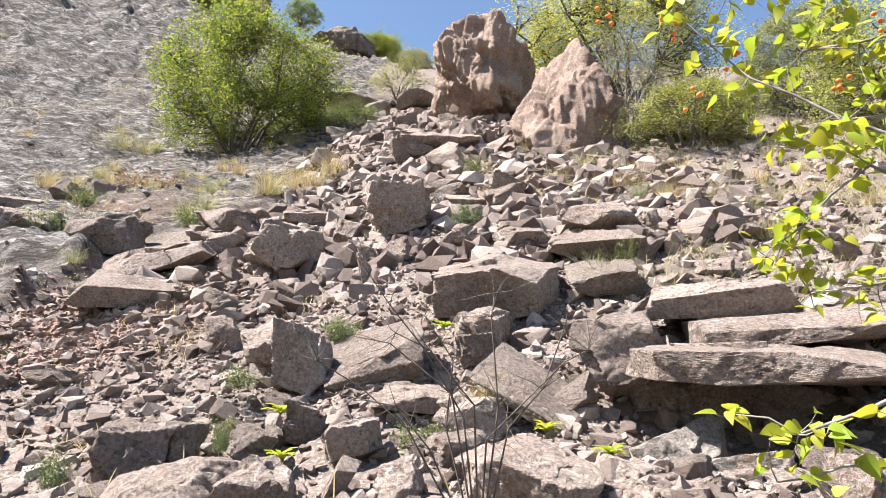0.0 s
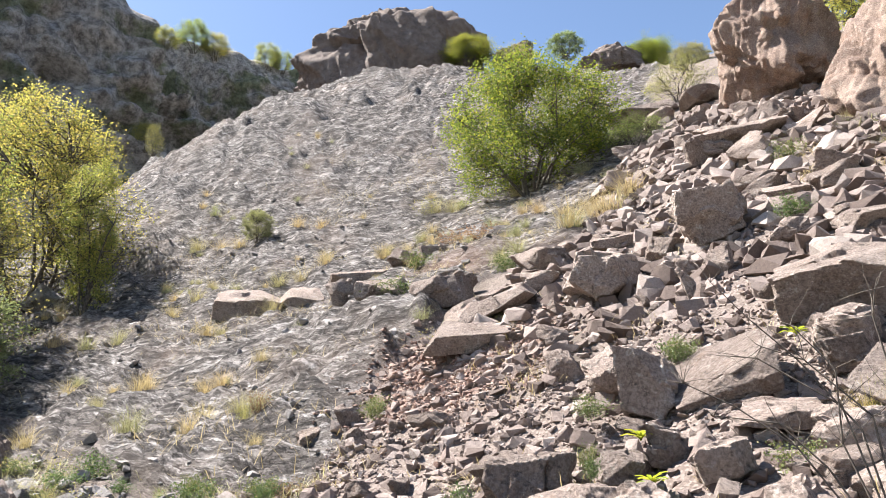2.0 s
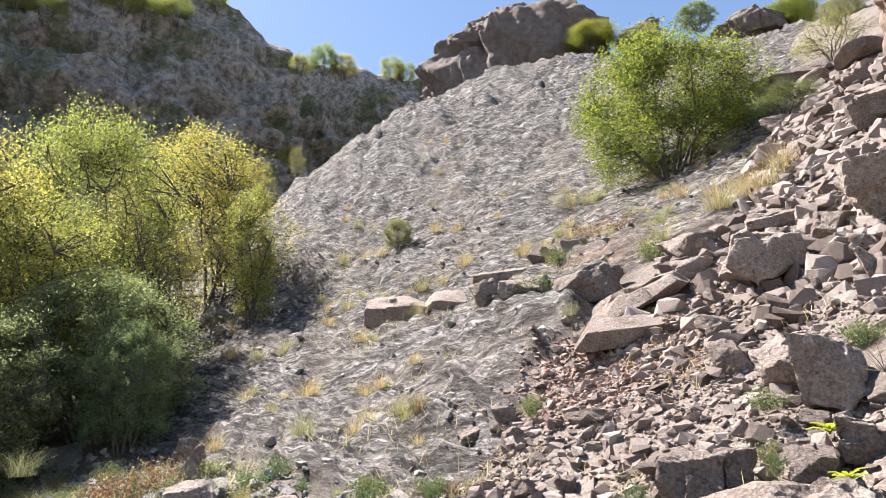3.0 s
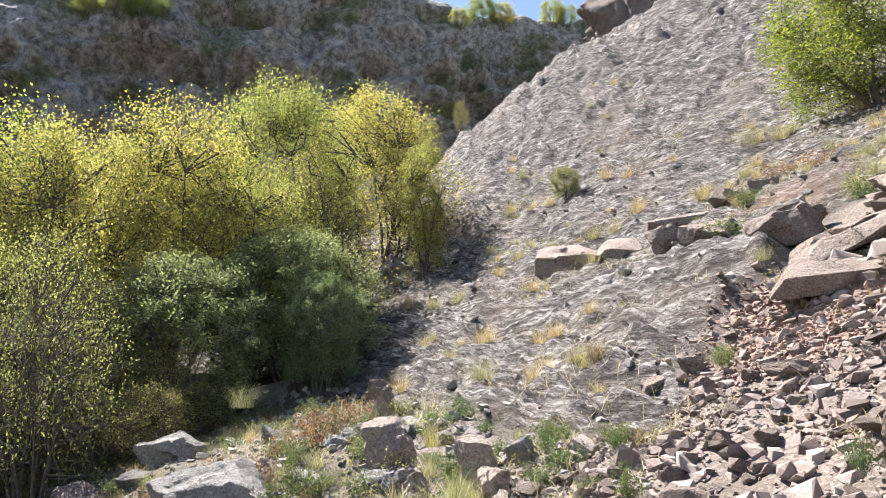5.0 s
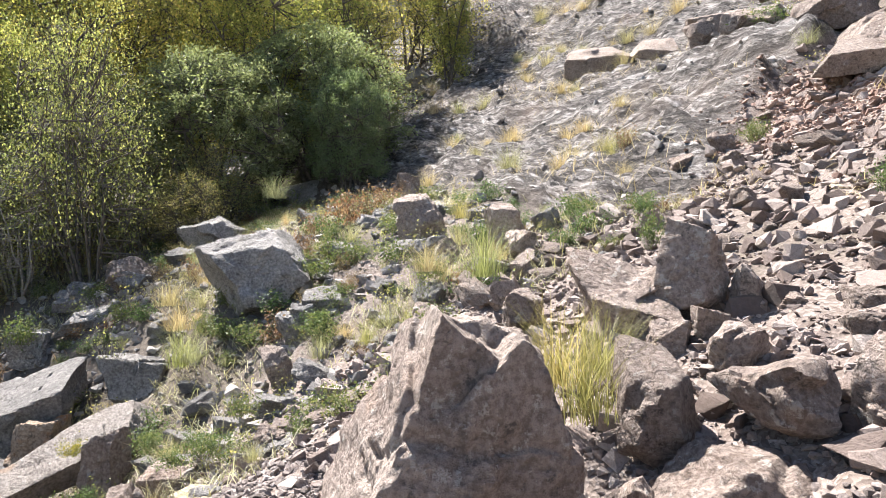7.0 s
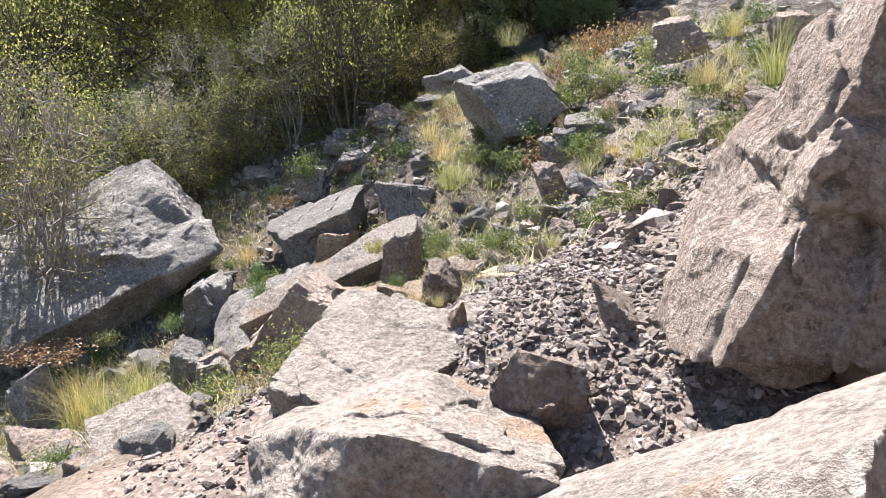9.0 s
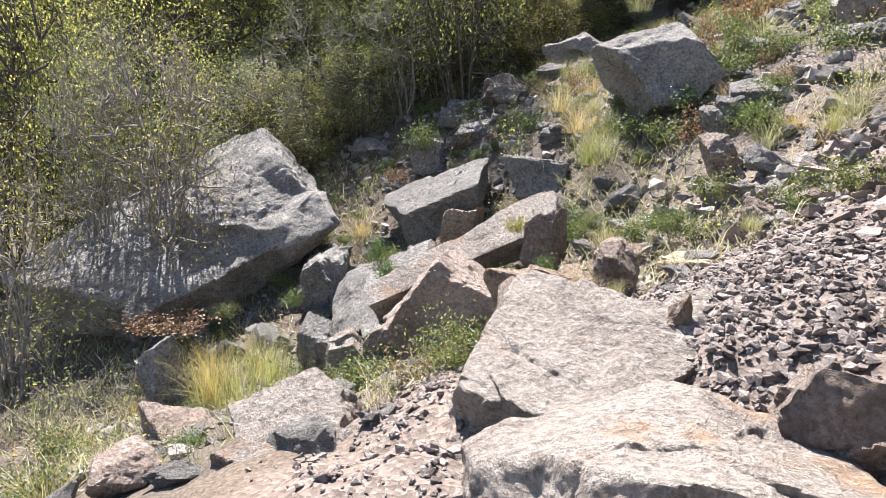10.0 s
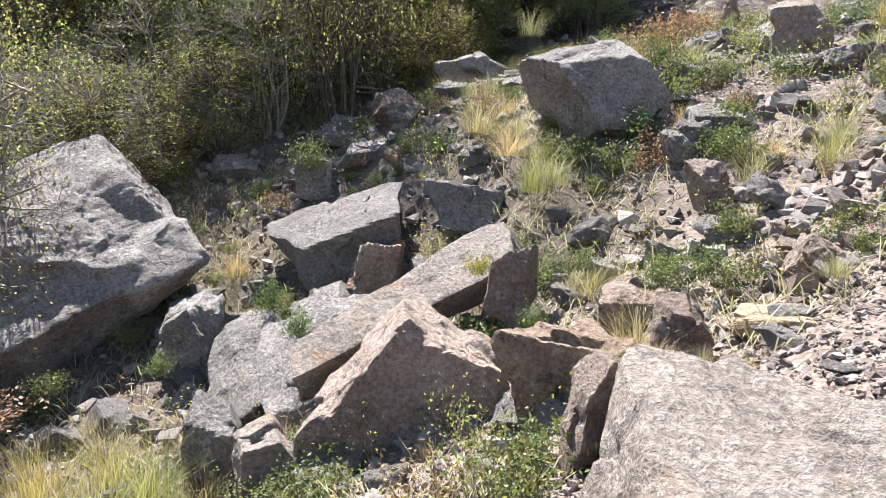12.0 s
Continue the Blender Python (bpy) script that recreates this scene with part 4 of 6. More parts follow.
# ---- plants ----
def tubes(lines, sides=5):
    """One mesh of tapered limbs from lines of (point, radius)."""
    verts, faces, base = [], [], 0
    ring = [(math.cos(6.2832 * k / sides), math.sin(6.2832 * k / sides)) for k in range(sides)]
    for line in lines:
        for i, (p, r) in enumerate(line):
            a = line[min(i + 1, len(line) - 1)][0] - line[max(i - 1, 0)][0]
            a = a / max(np.linalg.norm(a), 1e-6)
            u = np.cross(a, (0.3, 0.9, 0.1))
            u = u / max(np.linalg.norm(u), 1e-6)
            w = np.cross(a, u)
            verts += [p + r * (c * u + s * w) for c, s in ring]
            if i:
                for k in range(sides):
                    o, q = base + (i - 1) * sides, base + i * sides
                    faces.append((o + k, o + (k + 1) % sides, q + (k + 1) % sides, q + k))
        base += len(line) * sides
    return np.array(verts), np.array(faces)


def limb(rng, start, way, length, radius, bits=6, wander=0.25, lift=0.1):
    p, line = np.array(start, float), []
    way = np.array(way, float)
    for i in range(bits + 1):
        line.append((p.copy(), radius * (1 - 0.8 * i / bits)))
        way = way + rng.normal(0, wander, 3) * 0.5
        way[2] += lift * 0.3
        way /= np.linalg.norm(way)
        p = p + way * length / bits
    return line


def leaves(rng, points, size, slim=0.62, droop=0.0):
    """Folded leaf blades at the points, turned at random."""
    n = len(points)
    a = rng.normal(0, 1, (n, 3))
    a[:, 2] -= droop
    a /= np.linalg.norm(a, axis=1)[:, None]
    b = np.cross(a, rng.normal(0, 1, (n, 3)))
    b /= np.linalg.norm(b, axis=1)[:, None]
    c = np.cross(a, b)
    s = (size * rng.uniform(0.65, 1.25, n))[:, None]
    v = np.stack([points, points + s * (0.45 * a + 0.5 * slim * b + 0.10 * c), points + s * a, points + s * (0.45 * a - 0.5 * slim * b + 0.10 * c)], 1)
    k = np.arange(n)[:, None] * 4
    f = np.concatenate([k + np.array([[0, 1, 2]]), k + np.array([[0, 2, 3]])])
    return v.reshape(-1, 3), f


def bush(name, label, seed, tall, wide, leaf, skin, leaf_size=0.07, count=9000, stems=7, bare=0.15, wood=None, upright=0.5, spread=0.16, clumps=90, slim=0.62, twigs=5):
    """A many-stemmed shrub at the origin: woody stems reach into an uneven dome of leaf clumps, with gaps between them."""
    rng = np.random.default_rng(seed)
    lines, mids = [], []
    low = bare * tall
    for k in range(clumps):
        t, up = rng.uniform(0, 6.2832), rng.uniform(-0.75, 1.0)
        r = rng.uniform(0.45, 1.0) ** 0.6 * math.sqrt(max(0.05, 1 - max(up, -0.4) ** 2 * 0.92)) * rng.uniform(0.82, 1.06)
        mids.append((math.cos(t) * r * wide * 0.43, math.sin(t) * r * wide * 0.43, (low + tall) / 2 + up * (tall - low) * 0.46))
    mids = np.array(mids)
    roots = []
    for k in range(stems):
        t = 6.2832 * (k + rng.uniform(-0.3, 0.3)) / stems
        out = rng.uniform(0.15, 0.5) * (1.3 - upright)
        way = np.array((math.cos(t) * out * wide / tall, math.sin(t) * out * wide / tall, 1.0))
        stem = limb(rng, (math.cos(t) * 0.05 * wide, math.sin(t) * 0.05 * wide, -0.2), way / np.linalg.norm(way), tall * rng.uniform(0.6, 0.85), 0.010 * tall + 0.004, 8, 0.25)
        lines.append(stem)
        roots += [(q, r) for q, r in stem[2:]]
    knots = np.array([q for q, r in roots])
    tips = []
    for m in mids:
        gap = np.linalg.norm(knots - m, axis=1) + np.maximum(knots[:, 2] - m[2], 0) * 2
        q = knots[int(gap.argmin())]
        mid = (q + m) / 2 + rng.normal(0, 0.05 * wide, 3)
        line = [(q, 0.0045 * tall), (mid, 0.003 * tall), (m, 0.0016 * tall)]
        lines.append(line)
        for _ in range(twigs):
            twig = limb(rng, m if rng.uniform() < 0.6 else mid, rng.normal(0, 1, 3) + (0, 0, 0.5), spread * wide * rng.uniform(0.5, 1.1), 0.0014 * tall, 3, 0.4)
            lines.append(twig)
            tips += [twig[1][0], twig[2][0], twig[3][0]]
    tips = np.array(tips)
    thing = new(name)
    tv, tf = tubes(lines, 4)
    part("trunk", mesh_of("trunk", tv, tf, wood or BARK), thing)
    weight = rng.uniform(0.1, 1, len(tips))
    pick = rng.choice(len(tips), count, p=weight / weight.sum())
    pts = tips[pick] + rng.normal(0, spread * min(wide, tall) * 0.26, (count, 3))
    pts = pts[pts[:, 2] > 0.015 * tall]
    lv, lf = leaves(rng, pts, leaf_size, slim)
    part("crown", mesh_of("crown", lv, lf, LEAF[skin], False), thing)
    return tagged(thing, label, "shrub")


def ground_at(x, y):
    return float(height(np.array([x]), np.array([y]))[0])


def plant(model, x, y, scale=1.0, turn=0.0, label="", group="", z=None, sx=1.0):
    m = pose(x, y, ground_at(x, y) - 0.03 if z is None else z, 0, 0, turn) @ Matrix.Diagonal((scale * sx, scale * sx, scale, 1))
    ob = copy_thing(model, m)
    return tagged(ob, label, "", group)


def stow(*models):
    for model in models:
        for ob in (*model.children_recursive, model):
            bpy.data.objects.remove(ob)


broad = bush("broad_bush", "", 501, 6.0, 6.6, "", "green", 0.095, 44000, 9, -0.06, None, 0.3, 0.14, 170)
golden = [bush("golden_tree", "", 510 + k, 7.0, 6.0, "", "yellow", 0.07, 42000, 9, 0.06, None, 0.5, 0.13, 150) for k in range(3)]
olive = bush("olive_shrub", "", 520, 5.0, 5.0, "", "olive", 0.075, 7500, 10, -0.05, BARK, 0.5, 0.14, 130)
thin = bush("bare_shrub", "", 530, 5.0, 4.2, "", "olive", 0.055, 3600, 13, 0.0, TWIG, 0.4, 0.2, 90, 0.62, 7)
slim = bush("slim_tree", "", 540, 6.0, 2.6, "", "yellow", 0.08, 15000, 5, -0.03, None, 0.8, 0.16, 90)
juniper = [bush("juniper", "", 550 + k, 3.0, 3.4, "", "juniper", 0.055, 42000, 9, -0.08, None, 0.4, 0.075, 230, 0.45) for k in range(2)]

plant(broad, -9.06, 27.83, 1.066, 290, "broad rounded bush with green and yellowing leaves on bare rock", "bushes on the slope", None, 1.30)
plant(olive, -3.87, 25.93, 0.251, 291, "small yellowing shrub beside the scree", "bushes on the slope", None, 2.65)
plant(juniper[0], -24.02, 25.71, 0.579, 186, "small dark conifer seedling on bare rock", "bushes on the slope", None, 1.03)
plant(golden[0], -24.54, 2.27, 1.422, 103, "yellow-leaved tree in the gully thicket", "gully trees", None, 0.90)
plant(golden[1], -26.95, 6.10, 1.667, 19, "yellow-leaved tree in the gully thicket", "gully trees", None, 0.88)
plant(golden[2], -29.45, 11.43, 1.838, 138, "yellow-leaved tree in the gully thicket", "gully trees", None, 0.81)
plant(golden[0], -35.25, 20.05, 1.748, 147, "yellow-leaved tree in the gully thicket", "gully trees", None, 1.18)
plant(golden[1], -24.32, 8.01, 1.202, 16, "yellow-leaved tree in the gully thicket", "gully trees", None, 1.02)
plant(golden[2], -21.40, -0.25, 0.9, 18, "yellow-leaved tree in the gully thicket", "gully trees", None, 0.88)
plant(golden[1], -27.53, -2.65, 1.583, 360, "yellow-leaved tree in the gully thicket", "gully trees", None, 0.78)
plant(slim, -27.83, 18.68, 1.324, 235, "slender young tree with yellow-green leaves", "gully trees", None, 0.90)
plant(olive, -17.10, 1.34, 1.198, 84, "sparse grey-green shrub at the edge of the thicket", "gully trees", None, 0.59)
plant(olive, -27.84, 12.66, 1.489, 157, "sparse grey-green shrub at the edge of the thicket", "gully trees", None, 1.08)
plant(juniper[0], -21.01, 5.14, 1.719, 351, "dense dark green juniper bush", "junipers", None, 1.05)
plant(juniper[1], -21.84, 8.93, 1.754, 323, "dense dark green juniper bush", "junipers", None, 1.23)
plant(juniper[0], -19.17, 8.76, 1.199, 304, "dense dark green juniper bush", "junipers", None, 0.78)
plant(thin, -13.88, -5.58, 0.90, 141, "nearly leafless grey shrub beside the large boulder", "bare shrubs", None, 0.61)
plant(thin, -17.23, -6.57, 1.1, 177, "nearly leafless grey shrub beside the large boulder", "bare shrubs", None, 0.62)
plant(olive, -22.25, -4.10, 1.310, 244, "sparse grey-green shrub at the edge of the thicket", "gully trees", None, 1.03)
plant(olive, -20.20, 1.36, 1.072, 22, "sparse grey-green shrub at the edge of the thicket", "gully trees", None, 1.13)
plant(thin, -18.68, 1.36, 0.902, 200, "nearly leafless grey shrub beside the large boulder", "bare shrubs", None, 0.80)
plant(thin, -11.90, -6.53, 0.871, 98, "nearly leafless grey shrub beside the large boulder", "bare shrubs", None, 0.65)
plant(thin, -13.46, -4.44, 0.944, 317, "nearly leafless grey shrub beside the large boulder", "bare shrubs", None, 0.74)
plant(thin, -15.01, -5.23, 0.915, 23, "nearly leafless grey shrub beside the large boulder", "bare shrubs", None, 0.97)
plant(golden[0], -19.34, -10.36, 1.675, 245, "yellow-leaved tree in the gully thicket", "gully trees", None, 0.59)
plant(golden[1], -28.40, -2.45, 1.815, 313, "yellow-leaved tree in the gully thicket", "gully trees", None, 1.10)
plant(olive, -18.95, -5.55, 1.213, 82, "sparse grey-green shrub at the edge of the thicket", "gully trees", None, 0.81)
plant(olive, -16.13, -7.77, 1.438, 322, "sparse grey-green shrub at the edge of the thicket", "gully trees", None, 0.57)
plant(golden[2], -30.46, 6.01, 1.494, 314, "yellow-leaved tree in the gully thicket", "gully trees", None, 1.13)
plant(thin, -16.20, -3.20, 0.60, 75, "nearly leafless grey shrub beside the large boulder", "bare shrubs", None, 1.2)
plant(thin, -18.30, -1.90, 0.70, 310, "nearly leafless grey shrub beside the large boulder", "bare shrubs", None, 1.1)
plant(thin, -17.60, 0.10, 0.62, 130, "nearly leafless grey shrub beside the large boulder", "bare shrubs", None, 1.2)
plant(olive, -17.40, -1.00, 0.42, 259, "low leafy shrub with small yellow-green leaves", "gully trees", None, 1.3)
plant(olive, -18.40, 0.90, 0.50, 117, "low leafy shrub with small yellow-green leaves", "gully trees", None, 1.3)
plant(olive, -18.90, 2.70, 0.50, 84, "low leafy shrub with small yellow-green leaves", "gully trees", None, 1.3)
plant(olive, -17.60, 3.60, 0.38, 355, "low leafy shrub with small yellow-green leaves", "gully trees", None, 1.3)
plant(olive, -16.90, -2.60, 0.45, 63, "low leafy shrub with small yellow-green leaves", "gully trees", None, 1.3)
plant(olive, -19.60, 4.60, 0.50, 114, "low leafy shrub with small yellow-green leaves", "gully trees", None, 1.3)
plant(olive, -16.00, -4.90, 0.50, 231, "low leafy shrub with small yellow-green leaves", "gully trees", None, 1.3)
plant(olive, -18.00, -3.90, 0.55, 283, "low leafy shrub with small yellow-green leaves", "gully trees", None, 1.3)
plant(olive, -24.41, -1.48, 0.822, 7, "sparse grey-green shrub at the edge of the thicket", "gully trees", None, 1.61)
plant(juniper[1], -26.40, -0.67, 0.883, 255, "dense dark green juniper bush", "junipers", None, 2.11)
plant(olive, -20.60, -6.21, 1.187, 0, "sparse grey-green shrub at the edge of the thicket", "gully trees", None, 0.81)
plant(golden[2], -24.37, -8.48, 1.677, 181, "yellow-leaved tree in the gully thicket", "gully trees", None, 0.83)
plant(olive, 6.97, 18.15, 0.292, 157, "dense green shrub below the outcrop", "shrubs by the outcrop", None, 3.27)
plant(broad, 7.78, 18.89, 0.304, 73, "dense green shrub below the outcrop", "shrubs by the outcrop", None, 1.90)
plant(golden[0], 7.80, 26.33, 0.891, 117, "yellowing tree behind the outcrop", "shrubs by the outcrop", None, 2.01)
plant(thin, 5.86, 19.60, 0.774, 290, "bare grey shrub hanging over the outcrop", "shrubs by the outcrop", None, 1.08)
plant(juniper[1], 12.97, 21.81, 1.360, 114, "blue-green juniper above the slope", "shrubs by the outcrop", None, 1.10)
plant(golden[1], 13.60, 17.71, 0.657, 54, "yellowing tree behind the outcrop", "shrubs by the outcrop", None, 1.77)
plant(olive, -2.34, 33.45, 0.458, 251, "small pale green shrub on the crest", "crest bushes", None, 1.76)
plant(broad, -6.15, 60.22, 0.560, 161, "far green bush on the crest", "crest bushes", 35.16, 1.47)
plant(broad, -23.82, 56.48, 0.485, 288, "far green bush on the crest", "crest bushes", 40.60, 2.06)
plant(broad, -6.11, 57.88, 0.467, 85, "far green bush on the crest", "crest bushes", 34.43, 1.96)
plant(juniper[0], -1.90, 46.14, 1.015, 115, "far conifer on the crest", "crest bushes", 25.87, 1.06)
plant(juniper[1], -13.70, 58.67, 0.786, 288, "far conifer on the crest", "crest bushes", 39.52, 1.76)
plant(olive, -19.00, 57.20, 0.420, 183, "far green bush on the crest", "crest bushes", 39.17, 2.57)
plant(olive, -29.93, 59.18, 0.613, 182, "far shrub beside the rock knob", "crest bushes", 46.41, 1.20)
plant(olive, -47.49, 37.25, 0.645, 85, "rust-tinged shrub at the foot of the shaded cliff", "crest bushes", 29.26, 0.61)
plant(golden[2], -107.43, 9.28, 0.720, 30, "far autumn bush on the shaded hillside", "hillside bushes", 65.69, 1.35)
plant(golden[0], -104.59, 13.14, 0.837, 288, "far autumn bush on the shaded hillside", "hillside bushes", 66.19, 1.35)
plant(golden[0], -102.87, 16.87, 0.998, 33, "far autumn bush on the shaded hillside", "hillside bushes", 64.76, 1.35)
plant(golden[1], -106.03, 15.56, 0.652, 172, "far autumn bush on the shaded hillside", "hillside bushes", 70.12, 1.35)
plant(golden[2], -105.58, 26.82, 0.668, 264, "far autumn bush on the shaded hillside", "hillside bushes", 75.82, 1.35)
plant(golden[1], -103.49, 30.77, 1.013, 140, "far autumn bush on the shaded hillside", "hillside bushes", 74.06, 1.35)
plant(golden[1], -102.76, 37.22, 0.842, 155, "far autumn bush on the shaded hillside", "hillside bushes", 81.56, 1.35)
plant(golden[0], -100.14, 41.37, 0.899, 265, "far autumn bush on the shaded hillside", "hillside bushes", 80.08, 1.35)
plant(golden[2], -100.20, 44.78, 1.074, 102, "far autumn bush on the shaded hillside", "hillside bushes", 78.50, 1.35)
plant(golden[1], -97.08, 49.22, 0.854, 250, "far autumn bush on the shaded hillside", "hillside bushes", 80.63, 1.35)
plant(golden[2], -97.26, 57.13, 0.696, 0, "far autumn bush on the shaded hillside", "hillside bushes", 87.73, 1.35)
plant(golden[2], -102.96, 33.99, 0.571, 107, "far autumn bush on the shaded hillside", "hillside bushes", 80.90, 1.35)
plant(golden[0], -87.23, 69.46, 0.602, 321, "far autumn bush on the shaded hillside", "hillside bushes", 74.49, 1.35)
plant(golden[0], -111.11, 96.47, 1.240, 169, "far autumn bush on the shaded hillside", "hillside bushes", 97.52, 1.35)
plant(golden[1], -108.33, 100.43, 1.020, 10, "far autumn bush on the shaded hillside", "hillside bushes", 96.77, 1.35)
plant(golden[1], -100.43, 110.66, 1.071, 134, "far autumn bush on the shaded hillside", "hillside bushes", 96.54, 1.35)
plant(golden[1], -98.94, 114.07, 0.869, 237, "far autumn bush on the shaded hillside", "hillside bushes", 96.98, 1.35)
plant(golden[2], -85.81, 65.66, 0.680, 74, "far autumn bush on the shaded hillside", "hillside bushes", 52.12, 1.35)
stow(broad, *golden, olive, thin, slim, *juniper)


def litter(name, label, seed, count, area, keep, length, skin):
    """Dry stalks and twigs strewn over the ground, most lying, some standing."""
    rng = np.random.default_rng(seed)
    x, y = scatter(rng, count, area, keep)
    n = len(x)
    t, up = rng.uniform(0, 6.2832, n), rng.uniform(0, 1, n) ** 2 * 1.1 + 0.08
    way = np.stack([np.cos(t), np.sin(t), up], -1) * (length * rng.uniform(0.4, 1.2, n))[:, None]
    p = np.stack([x, y, height(x, y) + 0.01], -1)
    side = np.cross(way, (0, 0, 1))
    side = side / np.linalg.norm(side, axis=1)[:, None] * 0.005
    bow = np.array((0, 0, 0.15)) * length
    v = np.stack([p - side, p + side, p + way * 0.55 + bow + side * 0.8, p + way * 0.55 + bow - side * 0.8, p + way], 1).reshape(-1, 3)
    k = np.arange(n)[:, None] * 5
    f = np.concatenate([k + np.array([[0, 1, 2]]), k + np.array([[0, 2, 3]]), k + np.array([[3, 2, 4]])])
    tagged(new(name, mesh_of(name, v, f, LEAF[skin], False)), label, "litter", kind="stuff")


litter("dry_stalks", "dry straw stalks strewn over the stony gully", 81, 24000, (-22, -7, -6.5, 8.5), lambda x, y: talus(x, y) * ease(fbm2(x * 0.7, y * 0.7, 3, 91), -0.35, 0.4), 0.26, "straw")
litter("dead_leaves", "rust-brown dead stems under the shrubs", 82, 6000, (-24, -9, -8, 2), lambda x, y: talus(x, y) * ease(-y - 0.1 * x, -1.5, 2.5), 0.2, "rust")
litter("slope_stalks", "thin pale stalks in cracks of the bare slope", 83, 5000, (-30, 8, -5, 34), lambda x, y: (1 - zones(x, y)[0]) * ease(fbm2(x * 0.25, y * 0.9, 3, 51), 0.1, 0.6), 0.34, "straw")
litter("bank_stalks", "dry grey-straw stalks on the stony bank", 85, 9000, (2.5, 8.5, 17, 21), lambda x, y: ease(fbm2(x * 0.5, y * 0.5, 3, 97), -0.2, 0.4), 0.3, "straw")
litter("scree_stalks", "dry stalks between the scree stones", 84, 4000, (-8, 5.5, 9, 18), lambda x, y: talus(x, y) * ease(fbm2(x * 0.8, y * 0.8, 3, 95), 0.1, 0.6), 0.24, "straw")


# ---- tufts, herbs and small growth ----
def tuft(name, label, seed, tall, wide, blades, skin, width=0.007, bend=0.5, category="grass"):
    rng = np.random.default_rng(seed)
    verts, faces = [], []
    for k in range(blades):
        t = rng.uniform(0, 6.2832)
        out = np.array((math.cos(t), math.sin(t), 0))
        side = np.array((-out[1], out[0], 0)) * width * rng.uniform(0.6, 1.3)
        root = out * rng.uniform(0, 0.3) * wide
        h = tall * rng.uniform(0.25, 1.0)
        turn = t + rng.normal(0, 0.9)
        out = np.array((math.cos(turn), math.sin(turn), 0))
        lean = wide * 0.55 * rng.uniform(0.0, 1.0)
        b = len(verts)
        for i in range(4):
            s = i / 3
            c = root + out * lean * s ** (1 + bend * 1.6) + np.array((0, 0, h * (s - 0.22 * bend * s * s)))
            verts += [c - side * (1 - 0.85 * s), c + side * (1 - 0.85 * s)]
        faces += [(b + 2 * i, b + 2 * i + 1, b + 2 * i + 3, b + 2 * i + 2) for i in range(3)]
    ob = new(name, mesh_of(name, np.array(verts), np.array(faces), LEAF[skin], False))
    return tagged(ob, label, category)


def herb(name, label, seed, tall, wide, count, skin, leaf_size, twig=None):
    rng = np.random.default_rng(seed)
    lines, pts = [], []
    for k in range(26):
        t, out = rng.uniform(0, 6.2832), rng.uniform(0.1, 1) * wide / 2
        s = limb(rng, (math.cos(t) * out * 0.35, math.sin(t) * out * 0.35, -0.02), (math.cos(t) * out / tall, math.sin(t) * out / tall, 1), tall * rng.uniform(0.5, 1), 0.004, 4, 0.3)
        lines.append(s)
        pts += [q for q, r in s[1:]]
    thing = new(name)
    tv, tf = tubes(lines, 3)
    tagged(part("stalk", mesh_of("stalk", tv, tf, twig or BARK), thing), kind="stuff")
    pts = np.array(pts)[rng.integers(0, len(pts), count)] + rng.normal(0, 0.05 * wide, (count, 3))
    lv, lf = leaves(rng, pts, leaf_size, 0.55)
    part("foliage", mesh_of("foliage", lv, lf, LEAF[skin], False), thing)
    return tagged(thing, label, "herb")


def rosette(seed):
    """A flat star of pointed leaves, each a part."""
    rng = np.random.default_rng(seed)
    verts, faces = [], []
    for s, w in ((0, 0.008), (0.35, 0.021), (0.7, 0.022), (1, 0.003)):
        z = 0.02 + 0.12 * s * (1.15 - s)
        verts += [(-w, 0.17 * s, z + 0.004), (0, 0.17 * s, z - 0.004), (w, 0.17 * s, z + 0.004)]
    faces = [(3 * i + k, 3 * i + k + 1, 3 * i + k + 4, 3 * i + k + 3) for i in range(3) for k in (0, 1)]
    blade = mesh_of("leaf", np.array(verts), np.array(faces), LEAF["lime_solid"])
    thing = new("rosette")
    for k in range(16):
        part("leaf", blade, thing).matrix_local = pose(0, 0, 0, 4 + 2.2 * k, 0, 137.5 * k) @ Matrix.Scale(rng.uniform(0.65, 1.1), 4)
    return tagged(thing, "yellow-green leaf rosette growing between the stones", "plant")


tall_tuft = [tuft("grass_tuft", "", 600 + k, 1.0, 1.1, 230, "grass", 0.004, 0.6) for k in range(3)]
straw_tuft = [tuft("grass_tuft", "", 610 + k, 1.0, 1.5, 210, "straw", 0.008, 0.5) for k in range(3)]
green_herb = [herb("low_herb", "", 620 + k, 0.5, 1.0, 900, "herb", 0.048) for k in range(3)]
lime_herb = herb("low_herb", "", 630, 0.5, 1.0, 900, "green", 0.05)
brush = [herb("dry_brush", "", 640 + k, 0.8, 1.2, 160, "olive", 0.05, TWIG) for k in range(3)]
rust_herb = [herb("dry_herb", "", 650 + k, 0.6, 1.0, 420, "rust", 0.06) for k in range(2)]

